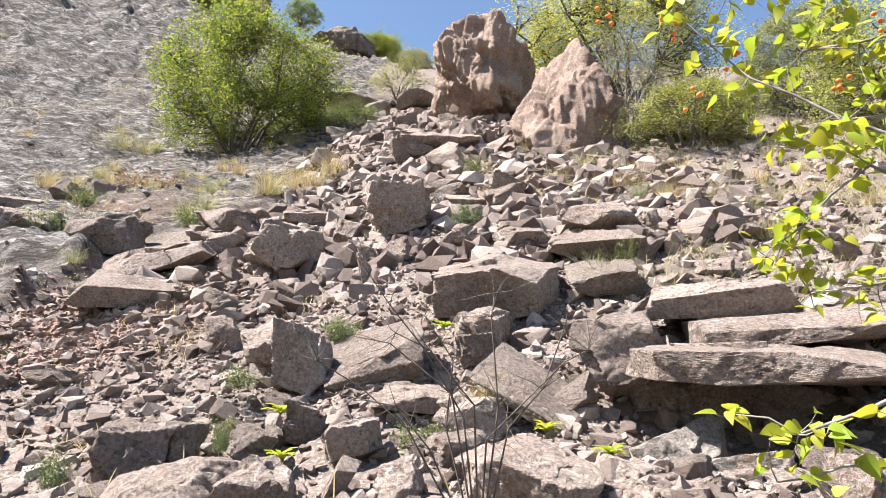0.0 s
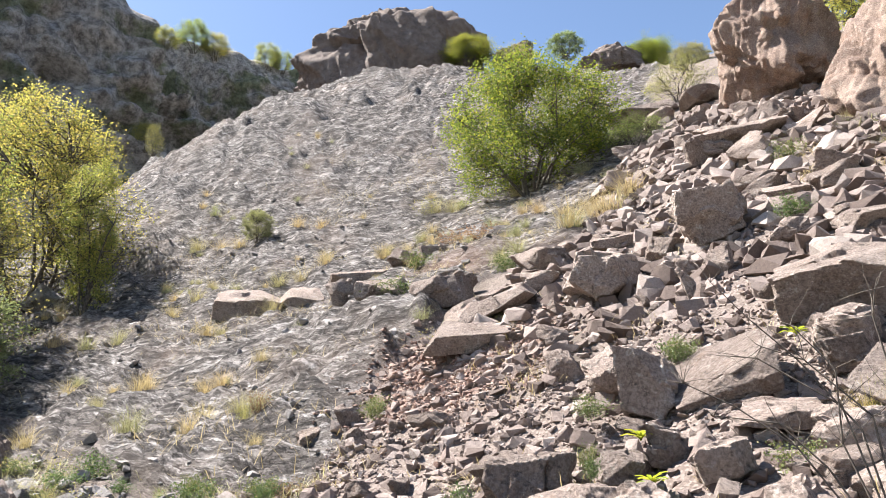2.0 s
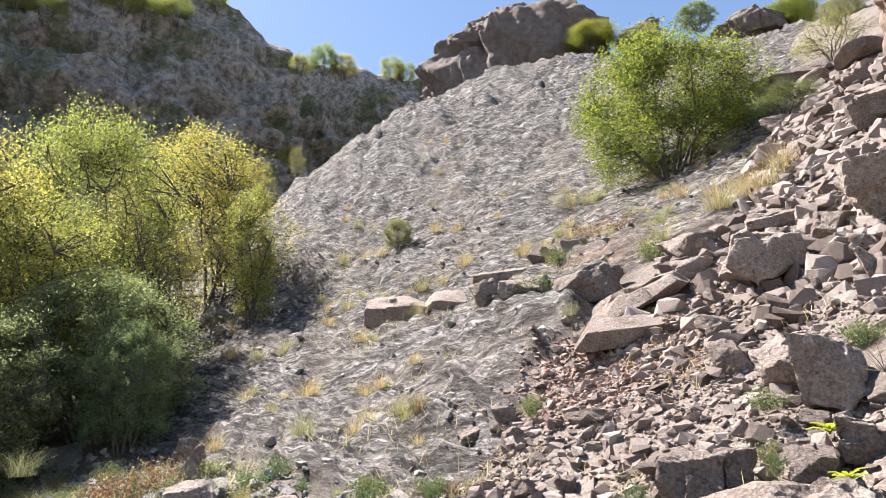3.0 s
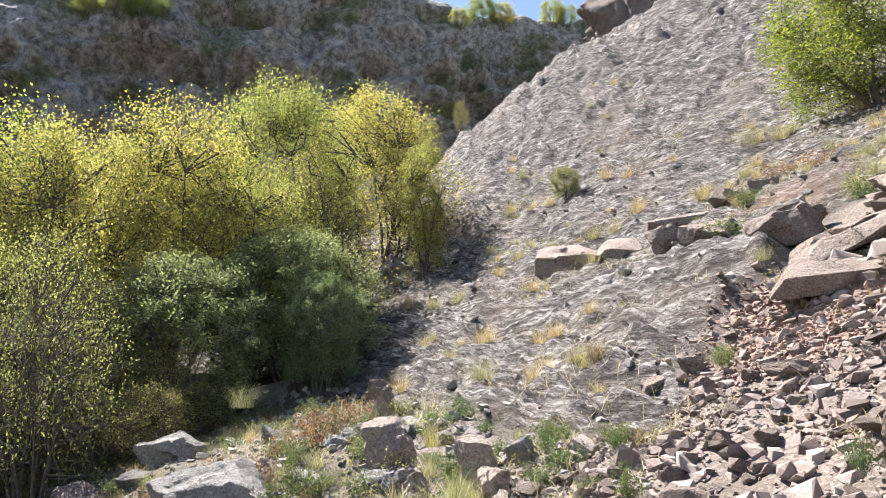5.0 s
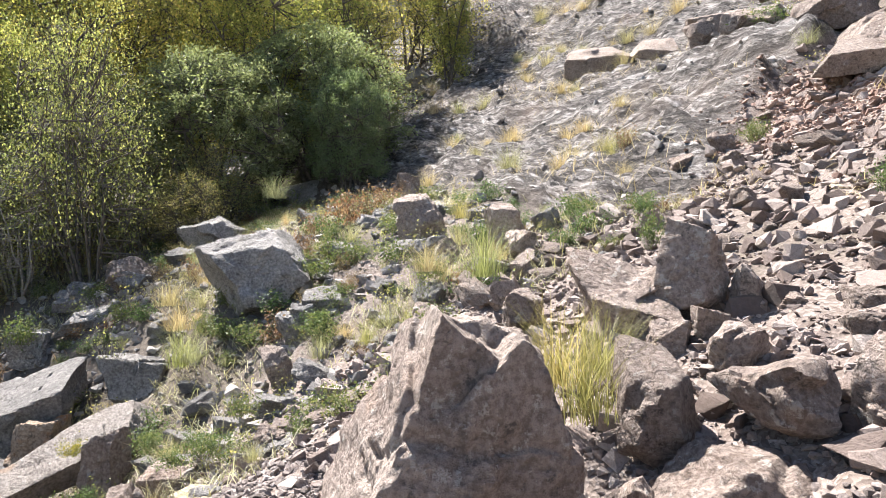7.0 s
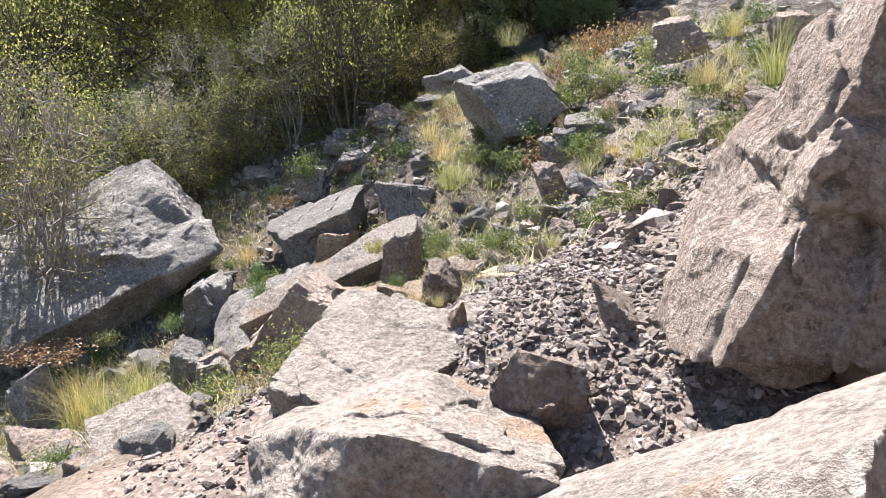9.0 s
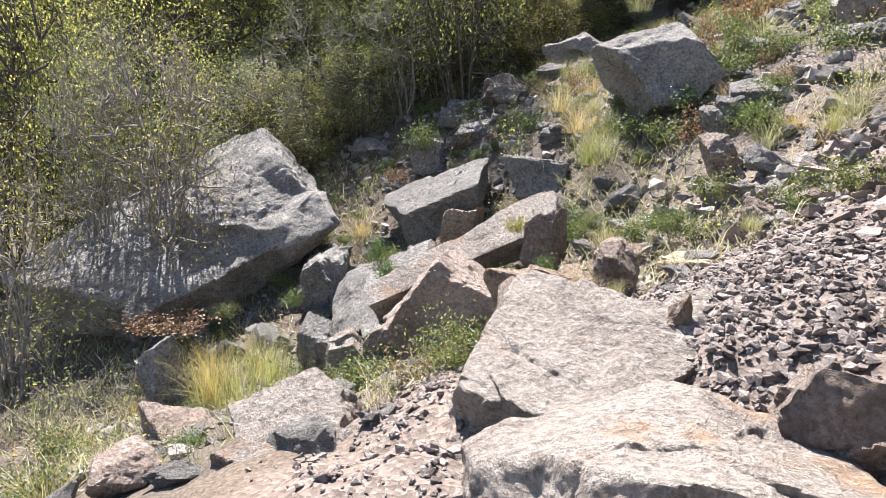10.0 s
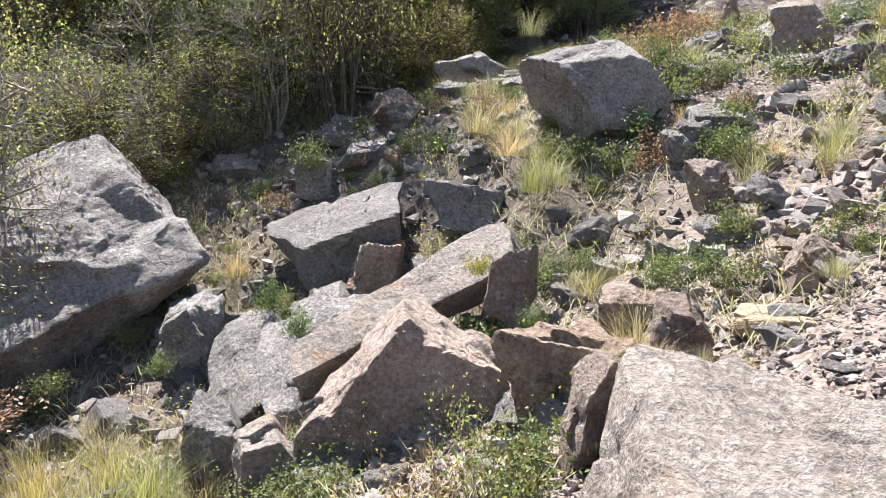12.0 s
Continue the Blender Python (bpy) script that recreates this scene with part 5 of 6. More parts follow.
plant(tall_tuft[1], -7.31, 4.85, 0.95, 103, "tall yellow-green grass clump among the boulders", "grass clumps", 0.32)
plant(tall_tuft[2], -3.77, 3.00, 0.84, 217, "tall yellow-green grass clump among the boulders", "grass clumps", -0.43)
plant(tall_tuft[2], -3.96, 2.95, 0.74, 258, "tall yellow-green grass clump among the boulders", "grass clumps", -0.24)
plant(tall_tuft[2], -3.89, 3.30, 0.65, 330, "tall yellow-green grass clump among the boulders", "grass clumps", -0.22)
plant(tall_tuft[2], -8.59, -2.82, 0.99, 331, "tall yellow-green grass clump among the boulders", "grass clumps", -3.17)
plant(tall_tuft[2], -8.84, -3.13, 0.86, 10, "tall yellow-green grass clump among the boulders", "grass clumps", -3.12)
plant(tall_tuft[2], -9.14, -2.53, 0.85, 175, "tall yellow-green grass clump among the boulders", "grass clumps", -3.16)
plant(tall_tuft[1], -10.15, -3.39, 0.72, 23, "tall yellow-green grass clump among the boulders", "grass clumps", -3.43)
plant(tall_tuft[2], -10.41, -2.81, 0.79, 299, "tall yellow-green grass clump among the boulders", "grass clumps", -3.57)
plant(tall_tuft[0], -10.80, 1.94, 0.82, 354, "yellow-green grass tuft between stones", "grass clumps", -0.94)
plant(tall_tuft[1], -8.28, 3.68, 0.49, 114, "yellow-green grass tuft between stones", "grass clumps", -0.52)
plant(tall_tuft[2], -7.92, 4.13, 0.47, 254, "yellow-green grass tuft between stones", "grass clumps", -0.32)
plant(straw_tuft[2], -12.83, 2.19, 0.61, 267, "dry straw-coloured grass tuft on the rock", "dry tufts", -0.19)
plant(straw_tuft[0], -11.80, 2.13, 0.56, 101, "dry straw-coloured grass tuft on the rock", "dry tufts", -0.52)
plant(straw_tuft[1], -7.24, 0.25, 0.29, 356, "dry straw-coloured grass tuft on the rock", "dry tufts", -1.89)
plant(straw_tuft[2], -6.93, 0.30, 0.24, 355, "dry straw-coloured grass tuft on the rock", "dry tufts", -1.72)
plant(straw_tuft[0], -6.73, 0.50, 0.17, 329, "dry straw-coloured grass tuft on the rock", "dry tufts", -1.68)
plant(straw_tuft[2], -6.51, 0.69, 0.16, 255, "dry straw-coloured grass tuft on the rock", "dry tufts", -1.67)
plant(straw_tuft[1], -6.79, 1.72, 0.22, 332, "dry straw-coloured grass tuft on the rock", "dry tufts", -1.24)
plant(straw_tuft[1], -5.05, 18.22, 1.06, 32, "dry straw-coloured grass tuft on the rock", "dry tufts")
plant(straw_tuft[1], -4.04, 18.66, 0.98, 218, "dry straw-coloured grass tuft on the rock", "dry tufts")
plant(straw_tuft[1], -3.47, 19.52, 1.01, 172, "dry straw-coloured grass tuft on the rock", "dry tufts")
plant(straw_tuft[0], -4.88, 20.57, 0.92, 70, "dry straw-coloured grass tuft on the rock", "dry tufts")
plant(straw_tuft[2], -27.92, 25.18, 0.97, 22, "dry straw-coloured grass tuft on the rock", "dry tufts")
plant(straw_tuft[1], -26.20, 25.25, 0.95, 347, "dry straw-coloured grass tuft on the rock", "dry tufts")
plant(straw_tuft[0], -25.34, 25.69, 0.82, 48, "dry straw-coloured grass tuft on the rock", "dry tufts")
plant(straw_tuft[2], -22.06, 26.62, 0.87, 136, "dry straw-coloured grass tuft on the rock", "dry tufts")
plant(straw_tuft[0], -20.55, 26.67, 0.79, 224, "dry straw-coloured grass tuft on the rock", "dry tufts")
plant(straw_tuft[1], -19.03, 21.65, 0.85, 28, "dry straw-coloured grass tuft on the rock", "dry tufts")
plant(straw_tuft[2], -17.80, 21.71, 0.83, 335, "dry straw-coloured grass tuft on the rock", "dry tufts")
plant(straw_tuft[2], -16.99, 22.27, 0.84, 116, "dry straw-coloured grass tuft on the rock", "dry tufts")
plant(straw_tuft[2], -14.71, 23.35, 0.84, 68, "dry straw-coloured grass tuft on the rock", "dry tufts")
plant(straw_tuft[0], -13.41, 23.07, 0.71, 214, "dry straw-coloured grass tuft on the rock", "dry tufts")
plant(straw_tuft[1], -12.26, 23.24, 0.70, 96, "dry straw-coloured grass tuft on the rock", "dry tufts")
plant(straw_tuft[0], -9.80, 20.87, 0.70, 276, "dry straw-coloured grass tuft on the rock", "dry tufts")
plant(straw_tuft[0], -6.79, 16.82, 0.70, 242, "dry straw-coloured grass tuft on the rock", "dry tufts")
plant(straw_tuft[0], -6.53, 17.61, 0.66, 79, "dry straw-coloured grass tuft on the rock", "dry tufts")
plant(straw_tuft[2], -21.40, 19.34, 0.81, 260, "dry straw-coloured grass tuft on the rock", "dry tufts")
plant(straw_tuft[0], -21.62, 18.34, 0.79, 3, "dry straw-coloured grass tuft on the rock", "dry tufts")
plant(straw_tuft[0], -16.38, 18.26, 0.83, 65, "dry straw-coloured grass tuft on the rock", "dry tufts")
plant(straw_tuft[1], -13.07, 12.15, 0.63, 194, "dry straw-coloured grass tuft on the rock", "dry tufts")
plant(straw_tuft[2], -12.57, 12.23, 0.57, 222, "dry straw-coloured grass tuft on the rock", "dry tufts")
plant(straw_tuft[0], -21.22, 15.71, 0.83, 229, "dry straw-coloured grass tuft on the rock", "dry tufts")
plant(straw_tuft[1], -14.37, 28.05, 0.98, 116, "dry straw-coloured grass tuft on the rock", "dry tufts")
plant(straw_tuft[2], -13.34, 27.88, 0.96, 5, "dry straw-coloured grass tuft on the rock", "dry tufts")
plant(tall_tuft[2], -9.74, 10.04, 0.56, 136, "yellow-green grass tuft between stones", "grass clumps")
plant(straw_tuft[2], -9.54, 10.22, 0.51, 45, "dry straw-coloured grass tuft on the rock", "dry tufts")
plant(straw_tuft[0], -15.56, 9.37, 0.65, 326, "dry straw-coloured grass tuft on the rock", "dry tufts")
plant(straw_tuft[0], -23.00, 14.46, 0.82, 285, "dry straw-coloured grass tuft on the rock", "dry tufts")
plant(straw_tuft[1], -5.00, 18.47, 0.81, 218, "dry straw-coloured grass tuft on the rock", "dry tufts")
plant(straw_tuft[2], -3.78, 18.81, 0.92, 286, "dry straw-coloured grass tuft on the rock", "dry tufts")
plant(straw_tuft[1], -4.49, 19.73, 0.79, 224, "dry straw-coloured grass tuft on the rock", "dry tufts")
plant(straw_tuft[0], -14.69, 23.68, 0.63, 200, "dry straw-coloured grass tuft on the rock", "dry tufts")
plant(straw_tuft[1], -13.00, 23.69, 0.63, 205, "dry straw-coloured grass tuft on the rock", "dry tufts")
plant(straw_tuft[0], -6.64, 16.61, 0.49, 240, "dry straw-coloured grass tuft on the rock", "dry tufts")
plant(tall_tuft[1], 0.26, 7.51, 0.47, 146, "yellow-green grass tuft between stones", "grass clumps", 1.61)
plant(tall_tuft[0], 0.45, 7.60, 0.42, 175, "yellow-green grass tuft between stones", "grass clumps", 1.70)
plant(straw_tuft[1], 4.00, 13.48, 0.47, 269, "dry straw-coloured grass tuft on the rock", "dry tufts")
plant(straw_tuft[2], 4.78, 13.37, 0.52, 14, "dry straw-coloured grass tuft on the rock", "dry tufts")
plant(straw_tuft[2], 5.30, 12.72, 0.44, 282, "dry straw-coloured grass tuft on the rock", "dry tufts")
plant(straw_tuft[2], 5.69, 12.20, 0.42, 119, "dry straw-coloured grass tuft on the rock", "dry tufts")
plant(straw_tuft[2], 3.65, 14.31, 0.50, 264, "dry straw-coloured grass tuft on the rock", "dry tufts")
plant(tall_tuft[0], -9.33, 5.99, 0.54, 180, "yellow-green grass tuft between stones", "grass clumps", 1.16)
plant(straw_tuft[2], -16.78, 5.56, 0.70, 46, "dry straw-coloured grass tuft on the rock", "dry tufts", 2.03)
plant(straw_tuft[1], -8.03, 4.51, 0.52, 302, "dry straw-coloured grass tuft on the rock", "dry tufts", 0.39)
plant(straw_tuft[2], -10.52, 2.02, 0.46, 112, "dry straw-coloured grass tuft on the rock", "dry tufts", -0.84)
plant(green_herb[0], -10.87, 4.13, 0.99, 276, "low green herb clump between stones", "low herbs", 0.21, 1.00)
plant(green_herb[0], -10.42, 2.85, 0.93, 186, "low green herb clump between stones", "low herbs", -0.67, 1.00)
plant(green_herb[2], -9.38, 3.50, 0.78, 70, "low green herb clump between stones", "low herbs", -0.48, 1.00)
plant(green_herb[0], -7.61, 1.77, 0.54, 78, "low green herb clump between stones", "low herbs", -1.46, 1.22)
plant(green_herb[2], -7.86, 1.22, 0.49, 201, "low green herb clump between stones", "low herbs", -1.47, 1.25)
plant(green_herb[1], -11.26, 2.42, 0.81, 186, "low green herb clump between stones", "low herbs", -0.58, 0.78)
plant(lime_herb, -9.39, 0.42, 0.43, 123, "bright green herb clump between stones", "low herbs", -1.59, 0.83)
plant(green_herb[1], -10.40, -1.06, 0.62, 180, "low green herb clump between stones", "low herbs", -2.31, 0.87)
plant(green_herb[1], -7.22, -3.00, 0.48, 205, "low green herb clump between stones", "low herbs", -2.91, 1.00)
plant(green_herb[1], -14.33, -0.01, 1.09, 258, "low green herb clump between stones", "low herbs", -0.80, 0.80)
plant(green_herb[1], -10.87, -2.36, 0.47, 358, "low green herb clump between stones", "low herbs", -2.69, 1.00)
plant(green_herb[2], -9.68, 3.90, 0.80, 177, "low green herb clump between stones", "low herbs", -0.19, 0.92)
plant(green_herb[2], -12.14, 4.98, 1.06, 352, "low green herb clump between stones", "low herbs", 0.88, 0.75)
plant(green_herb[2], -7.69, 1.52, 0.61, 343, "low green herb clump between stones", "low herbs", -1.38, 0.86)
plant(green_herb[0], -8.18, 1.59, 0.48, 180, "low green herb clump between stones", "low herbs", -1.43, 1.00)
plant(green_herb[2], -8.83, 1.14, 0.52, 306, "low green herb clump between stones", "low herbs", -1.51, 0.90)
plant(green_herb[1], -8.55, 0.49, 0.38, 219, "low green herb clump between stones", "low herbs", -1.90, 0.88)
plant(green_herb[1], -6.99, -0.41, 0.46, 133, "low green herb clump between stones", "low herbs", -2.21, 1.14)
plant(green_herb[2], -7.32, 0.15, 0.30, 199, "low green herb clump between stones", "low herbs", -2.05, 0.87)
plant(green_herb[2], -13.02, -2.65, 0.58, 85, "low green herb clump between stones", "low herbs", -2.92, 1.25)
plant(green_herb[1], -11.95, -3.48, 0.49, 275, "low green herb clump between stones", "low herbs", -3.10, 1.25)
plant(green_herb[1], -9.83, 5.07, 0.86, 48, "low green herb clump between stones", "low herbs", 0.42, 1.08)
plant(green_herb[0], -6.91, 2.24, 0.48, 97, "low green herb clump between stones", "low herbs", -1.13, 0.75)
plant(green_herb[1], -11.90, -1.06, 0.82, 171, "low green herb clump between stones", "low herbs", -2.37, 0.75)
plant(brush[2], -11.68, 1.12, 0.91, 13, "dry grey-brown brushy herb", "dry herbs", -0.82, 0.92)
plant(brush[2], -9.00, 5.02, 0.77, 203, "dry grey-brown brushy herb", "dry herbs", 0.24, 0.92)
plant(brush[0], -7.06, 2.64, 0.51, 22, "dry grey-brown brushy herb", "dry herbs", -1.03, 1.33)
plant(brush[2], -6.49, 2.72, 0.40, 76, "dry grey-brown brushy herb", "dry herbs", -0.92, 1.33)
plant(brush[0], -6.41, -1.49, 0.62, 248, "dry grey-brown brushy herb", "dry herbs", -2.32, 0.67)
plant(brush[0], -13.41, -1.07, 0.75, 133, "dry grey-brown brushy herb", "dry herbs", -1.58, 0.89)
plant(brush[0], -14.17, 1.80, 1.06, 162, "dry grey-brown brushy herb", "dry herbs", -0.41, 0.96)
plant(brush[0], -13.81, 2.57, 0.71, 145, "dry grey-brown brushy herb", "dry herbs", -0.03, 1.11)
plant(brush[2], -8.30, -1.04, 0.62, 49, "dry grey-brown brushy herb", "dry herbs", -2.69, 0.61)
plant(brush[2], -10.90, 5.49, 0.70, 134, "dry grey-brown brushy herb", "dry herbs", 0.83, 1.05)
plant(brush[1], -8.61, 4.31, 0.76, 204, "dry grey-brown brushy herb", "dry herbs", -0.15, 1.00)
plant(brush[0], -8.07, 4.44, 0.64, 152, "dry grey-brown brushy herb", "dry herbs", 0.03, 0.95)
plant(brush[0], -10.44, 5.13, 0.82, 235, "dry grey-brown brushy herb", "dry herbs", 0.58, 1.05)
plant(green_herb[1], -11.29, 4.51, 1.15, 341, "low green herb clump between stones", "low herbs", 0.50, 0.67)
plant(green_herb[1], -10.65, 3.40, 0.77, 131, "low green herb clump between stones", "low herbs", -0.27, 1.33)
plant(green_herb[1], -10.88, 2.64, 0.67, 120, "low green herb clump between stones", "low herbs", -0.58, 1.25)
plant(green_herb[2], -13.58, 1.93, 0.79, 144, "low green herb clump between stones", "low herbs", -0.49, 1.12)
plant(green_herb[0], -9.03, 3.44, 0.74, 194, "low green herb clump between stones", "low herbs", -0.57, 0.90)
plant(green_herb[2], -8.53, 7.71, 0.75, 335, "low green herb clump between stones", "low herbs", 1.23, 0.56)
plant(green_herb[1], -5.35, 5.74, 0.74, 102, "low green herb clump between stones", "low herbs", 0.70, 0.75)
plant(green_herb[2], -6.76, 7.30, 0.64, 116, "low green herb clump between stones", "low herbs", 1.13, 0.75)
plant(green_herb[1], -12.09, 6.28, 0.89, 285, "low green herb clump between stones", "low herbs", 1.30, 0.88)
plant(green_herb[1], -8.66, 6.84, 0.54, 40, "low green herb clump between stones", "low herbs", 0.99, 0.83)
plant(green_herb[2], -7.86, 1.95, 0.58, 128, "low green herb clump between stones", "low herbs", -1.08, 0.90)
plant(green_herb[2], -6.09, 8.99, 0.67, 52, "low green herb clump between stones", "low herbs", 2.18, 0.75)
plant(green_herb[2], -10.68, 4.64, 1.11, 287, "low green herb clump between stones", "low herbs", 0.42, 0.83)
plant(green_herb[0], -8.37, 4.72, 0.77, 92, "low green herb clump between stones", "low herbs", 0.29, 0.90)
plant(rust_herb[0], -12.49, 5.51, 1.28, 215, "dry rust-coloured herb patch", "dry herbs", 1.12, 0.86)
plant(rust_herb[0], -13.18, 6.36, 1.19, 329, "dry rust-coloured herb patch", "dry herbs", 1.44, 0.90)
plant(rust_herb[1], -13.39, 7.02, 1.04, 184, "dry rust-coloured herb patch", "dry herbs", 1.60, 1.08)
plant(rust_herb[0], -13.90, 2.93, 0.88, 140, "dry rust-coloured herb patch", "dry herbs", 0.21, 0.72)
plant(rust_herb[1], -11.90, 4.35, 1.16, 311, "dry rust-coloured herb patch", "dry herbs", 0.56, 0.51)
plant(rust_herb[1], -12.66, 5.89, 1.27, 176, "dry rust-coloured herb patch", "dry herbs", 1.26, 0.90)
plant(rust_herb[0], -13.35, 5.88, 1.00, 80, "dry rust-coloured herb patch", "dry herbs", 1.33, 1.00)
plant(rust_herb[1], -9.37, 10.04, 0.91, 150, "dry rust-coloured herb patch", "dry herbs", None, 0.60)
plant(rust_herb[1], -9.20, 21.33, 1.07, 277, "dry rust-coloured herb patch", "dry herbs", None, 1.59)
plant(rust_herb[1], -10.47, 21.63, 1.09, 253, "dry rust-coloured herb patch", "dry herbs", None, 1.59)
plant(rust_herb[0], 4.24, 14.56, 0.64, 338, "dry rust-coloured herb patch", "dry herbs", None, 2.20)
plant(rust_herb[0], -10.63, -3.81, 0.49, 353, "dry rust-coloured herb patch", "dry herbs", -2.90, 2.20)
plant(rust_herb[0], -11.02, -4.29, 0.50, 164, "dry rust-coloured herb patch", "dry herbs", -2.94, 2.10)
plant(brush[2], -11.20, -5.64, 1.09, 295, "dry grey-brown brushy herb", "dry herbs", -3.26, 1.11)
plant(brush[2], -12.39, -5.31, 1.14, 62, "dry grey-brown brushy herb", "dry herbs", -3.19, 1.21)
plant(brush[0], -9.28, -5.06, 0.87, 27, "dry grey-brown brushy herb", "dry herbs", -3.48, 1.11)
plant(brush[1], -9.54, -4.37, 0.68, 351, "dry grey-brown brushy herb", "dry herbs", -3.41, 1.04)
plant(brush[2], -6.69, -1.00, 0.87, 107, "dry grey-brown brushy herb", "dry herbs", -2.28, 0.63)
plant(brush[1], -6.86, -1.35, 0.63, 95, "dry grey-brown brushy herb", "dry herbs", -2.43, 0.89)
plant(rust_herb[1], -13.09, -4.68, 0.60, 278, "dry rust-coloured herb patch", "dry herbs", -3.07, 2.20)
plant(brush[0], -7.30, -2.70, 0.55, 0, "dry grey-brown brushy herb", "dry herbs", None, 1.0)
plant(brush[1], -6.90, -3.30, 0.50, 67, "dry grey-brown brushy herb", "dry herbs", None, 1.0)
plant(brush[2], -7.90, -3.60, 0.60, 134, "dry grey-brown brushy herb", "dry herbs", None, 1.0)
plant(brush[0], -6.30, -2.80, 0.40, 201, "dry grey-brown brushy herb", "dry herbs", None, 1.0)
plant(brush[1], -8.20, -4.00, 0.60, 268, "dry grey-brown brushy herb", "dry herbs", None, 1.0)
plant(brush[2], -7.40, -4.10, 0.55, 335, "dry grey-brown brushy herb", "dry herbs", None, 1.0)
plant(green_herb[2], -7.48, -3.18, 0.54, 187, "low green herb clump between stones", "low herbs", -3.03, 1.00)
plant(brush[1], -7.26, -0.81, 0.70, 285, "dry grey-brown brushy herb", "dry herbs", -2.15, 0.60)
plant(brush[0], -10.15, -5.04, 0.65, 243, "dry grey-brown brushy herb", "dry herbs", -3.49, 1.50)
plant(brush[2], -12.48, -6.47, 1.02, 248, "dry grey-brown brushy herb", "dry herbs", -3.15, 1.33)
plant(brush[2], -12.93, -3.69, 0.68, 61, "dry grey-brown brushy herb", "dry herbs", -2.92, 1.33)
plant(green_herb[1], -9.41, -2.09, 0.47, 290, "low green herb clump between stones", "low herbs", -3.19, 1.10)
plant(green_herb[2], -0.33, 6.72, 0.56, 269, "low green herb clump between stones", "low herbs", 1.24, 1.18)
plant(green_herb[0], -1.52, 9.41, 0.77, 111, "low green herb clump between stones", "low herbs", 2.52, 0.80)
plant(green_herb[1], -2.42, 8.19, 0.52, 53, "low green herb clump between stones", "low herbs", 1.87, 1.25)
plant(green_herb[0], 0.84, 17.70, 1.26, 192, "low green herb clump between stones", "low herbs", None, 0.87)
plant(green_herb[1], 0.46, 13.51, 0.93, 47, "low green herb clump between stones", "low herbs", None, 1.12)
plant(green_herb[0], 2.85, 10.70, 0.90, 116, "low green herb clump between stones", "low herbs", 3.91, 0.60)
plant(green_herb[1], -9.17, 14.80, 1.27, 262, "low green herb clump between stones", "low herbs", None, 1.30)
plant(green_herb[2], -10.08, 18.05, 1.26, 167, "low green herb clump between stones", "low herbs", None, 1.12)
plant(green_herb[1], -6.28, 16.10, 1.12, 357, "low green herb clump between stones", "low herbs", None, 1.00)
plant(green_herb[1], -3.00, 5.57, 0.49, 184, "low green herb clump between stones", "low herbs", 1.08, 0.75)
plant(green_herb[1], -2.11, 6.61, 0.40, 302, "low green herb clump between stones", "low herbs", 1.26, 0.75)
plant(brush[2], -6.54, 12.41, 0.64, 183, "dry grey-brown brushy herb", "dry herbs", 3.74, 1.60)
plant(brush[2], -5.57, 12.77, 0.53, 161, "dry grey-brown brushy herb", "dry herbs", 3.97, 1.33)
plant(green_herb[1], -6.82, 10.23, 0.68, 301, "low green herb clump between stones", "low herbs", None, 1.03)
plant(green_herb[1], -9.16, 14.78, 1.20, 161, "low green herb clump between stones", "low herbs", None, 1.00)
plant(green_herb[2], -7.04, 7.63, 0.64, 299, "low green herb clump between stones", "low herbs", 1.17, 1.12)
plant(green_herb[0], -10.74, 7.17, 0.74, 126, "low green herb clump between stones", "low herbs", None, 1.25)
plant(green_herb[0], -2.38, 7.50, 0.60, 242, "low green herb clump between stones", "low herbs", 1.33, 0.60)
plant(brush[0], -14.77, 27.51, 1.60, 334, "dry grey-brown brushy herb", "dry herbs", None, 0.89)
plant(brush[0], -14.46, 27.56, 1.88, 8, "dry grey-brown brushy herb", "dry herbs", None, 0.78)
plant(green_herb[0], -1.50, 9.60, 0.75, 104, "low green herb clump between stones", "low herbs", 2.56, 0.90)

rng = np.random.default_rng(77)
x, y = scatter(rng, 430, (-20, -5, -6.5, 8), lambda x, y: talus(x, y))
for i in range(len(x)):
    kind = rng.choice(["herb", "brush", "straw", "rust"], p=(0.4, 0.25, 0.25, 0.1))
    if kind == "herb":
        plant(green_herb[i % 3], x[i], y[i], rng.uniform(0.4, 0.9), rng.uniform(0, 360), "low green herb clump between stones", "low herbs")
    elif kind == "brush":
        plant(brush[i % 3], x[i], y[i], rng.uniform(0.4, 0.8), rng.uniform(0, 360), "dry grey-brown brushy herb", "dry herbs")
    elif kind == "straw":
        plant(straw_tuft[i % 3], x[i], y[i], rng.uniform(0.2, 0.5), rng.uniform(0, 360), "dry straw-coloured grass tuft on the rock", "dry tufts")
    else:
        plant(rust_herb[i % 2], x[i], y[i], rng.uniform(0.4, 0.8), rng.uniform(0, 360), "dry rust-coloured herb patch", "dry herbs")
x, y = scatter(rng, 130, (-32, 9, -5, 36), lambda x, y: (1 - zones(x, y)[0]) * ease(fbm2(x * 0.18, y * 0.7, 3, 51), 0.0, 0.5))
for i in range(len(x)):
    plant(straw_tuft[i % 3], x[i], y[i], rng.uniform(0.25, 0.7), rng.uniform(0, 360), "dry straw-coloured grass tuft on the rock", "dry tufts")
x, y = scatter(rng, 60, (2, 9, 14, 20), lambda x, y: 0 * x + 1)
for i in range(len(x)):
    plant(straw_tuft[i % 3] if i % 3 else brush[i % 2], x[i], y[i], rng.uniform(0.3, 0.7), rng.uniform(0, 360), "dry straw-coloured growth on stony ground", "dry tufts")
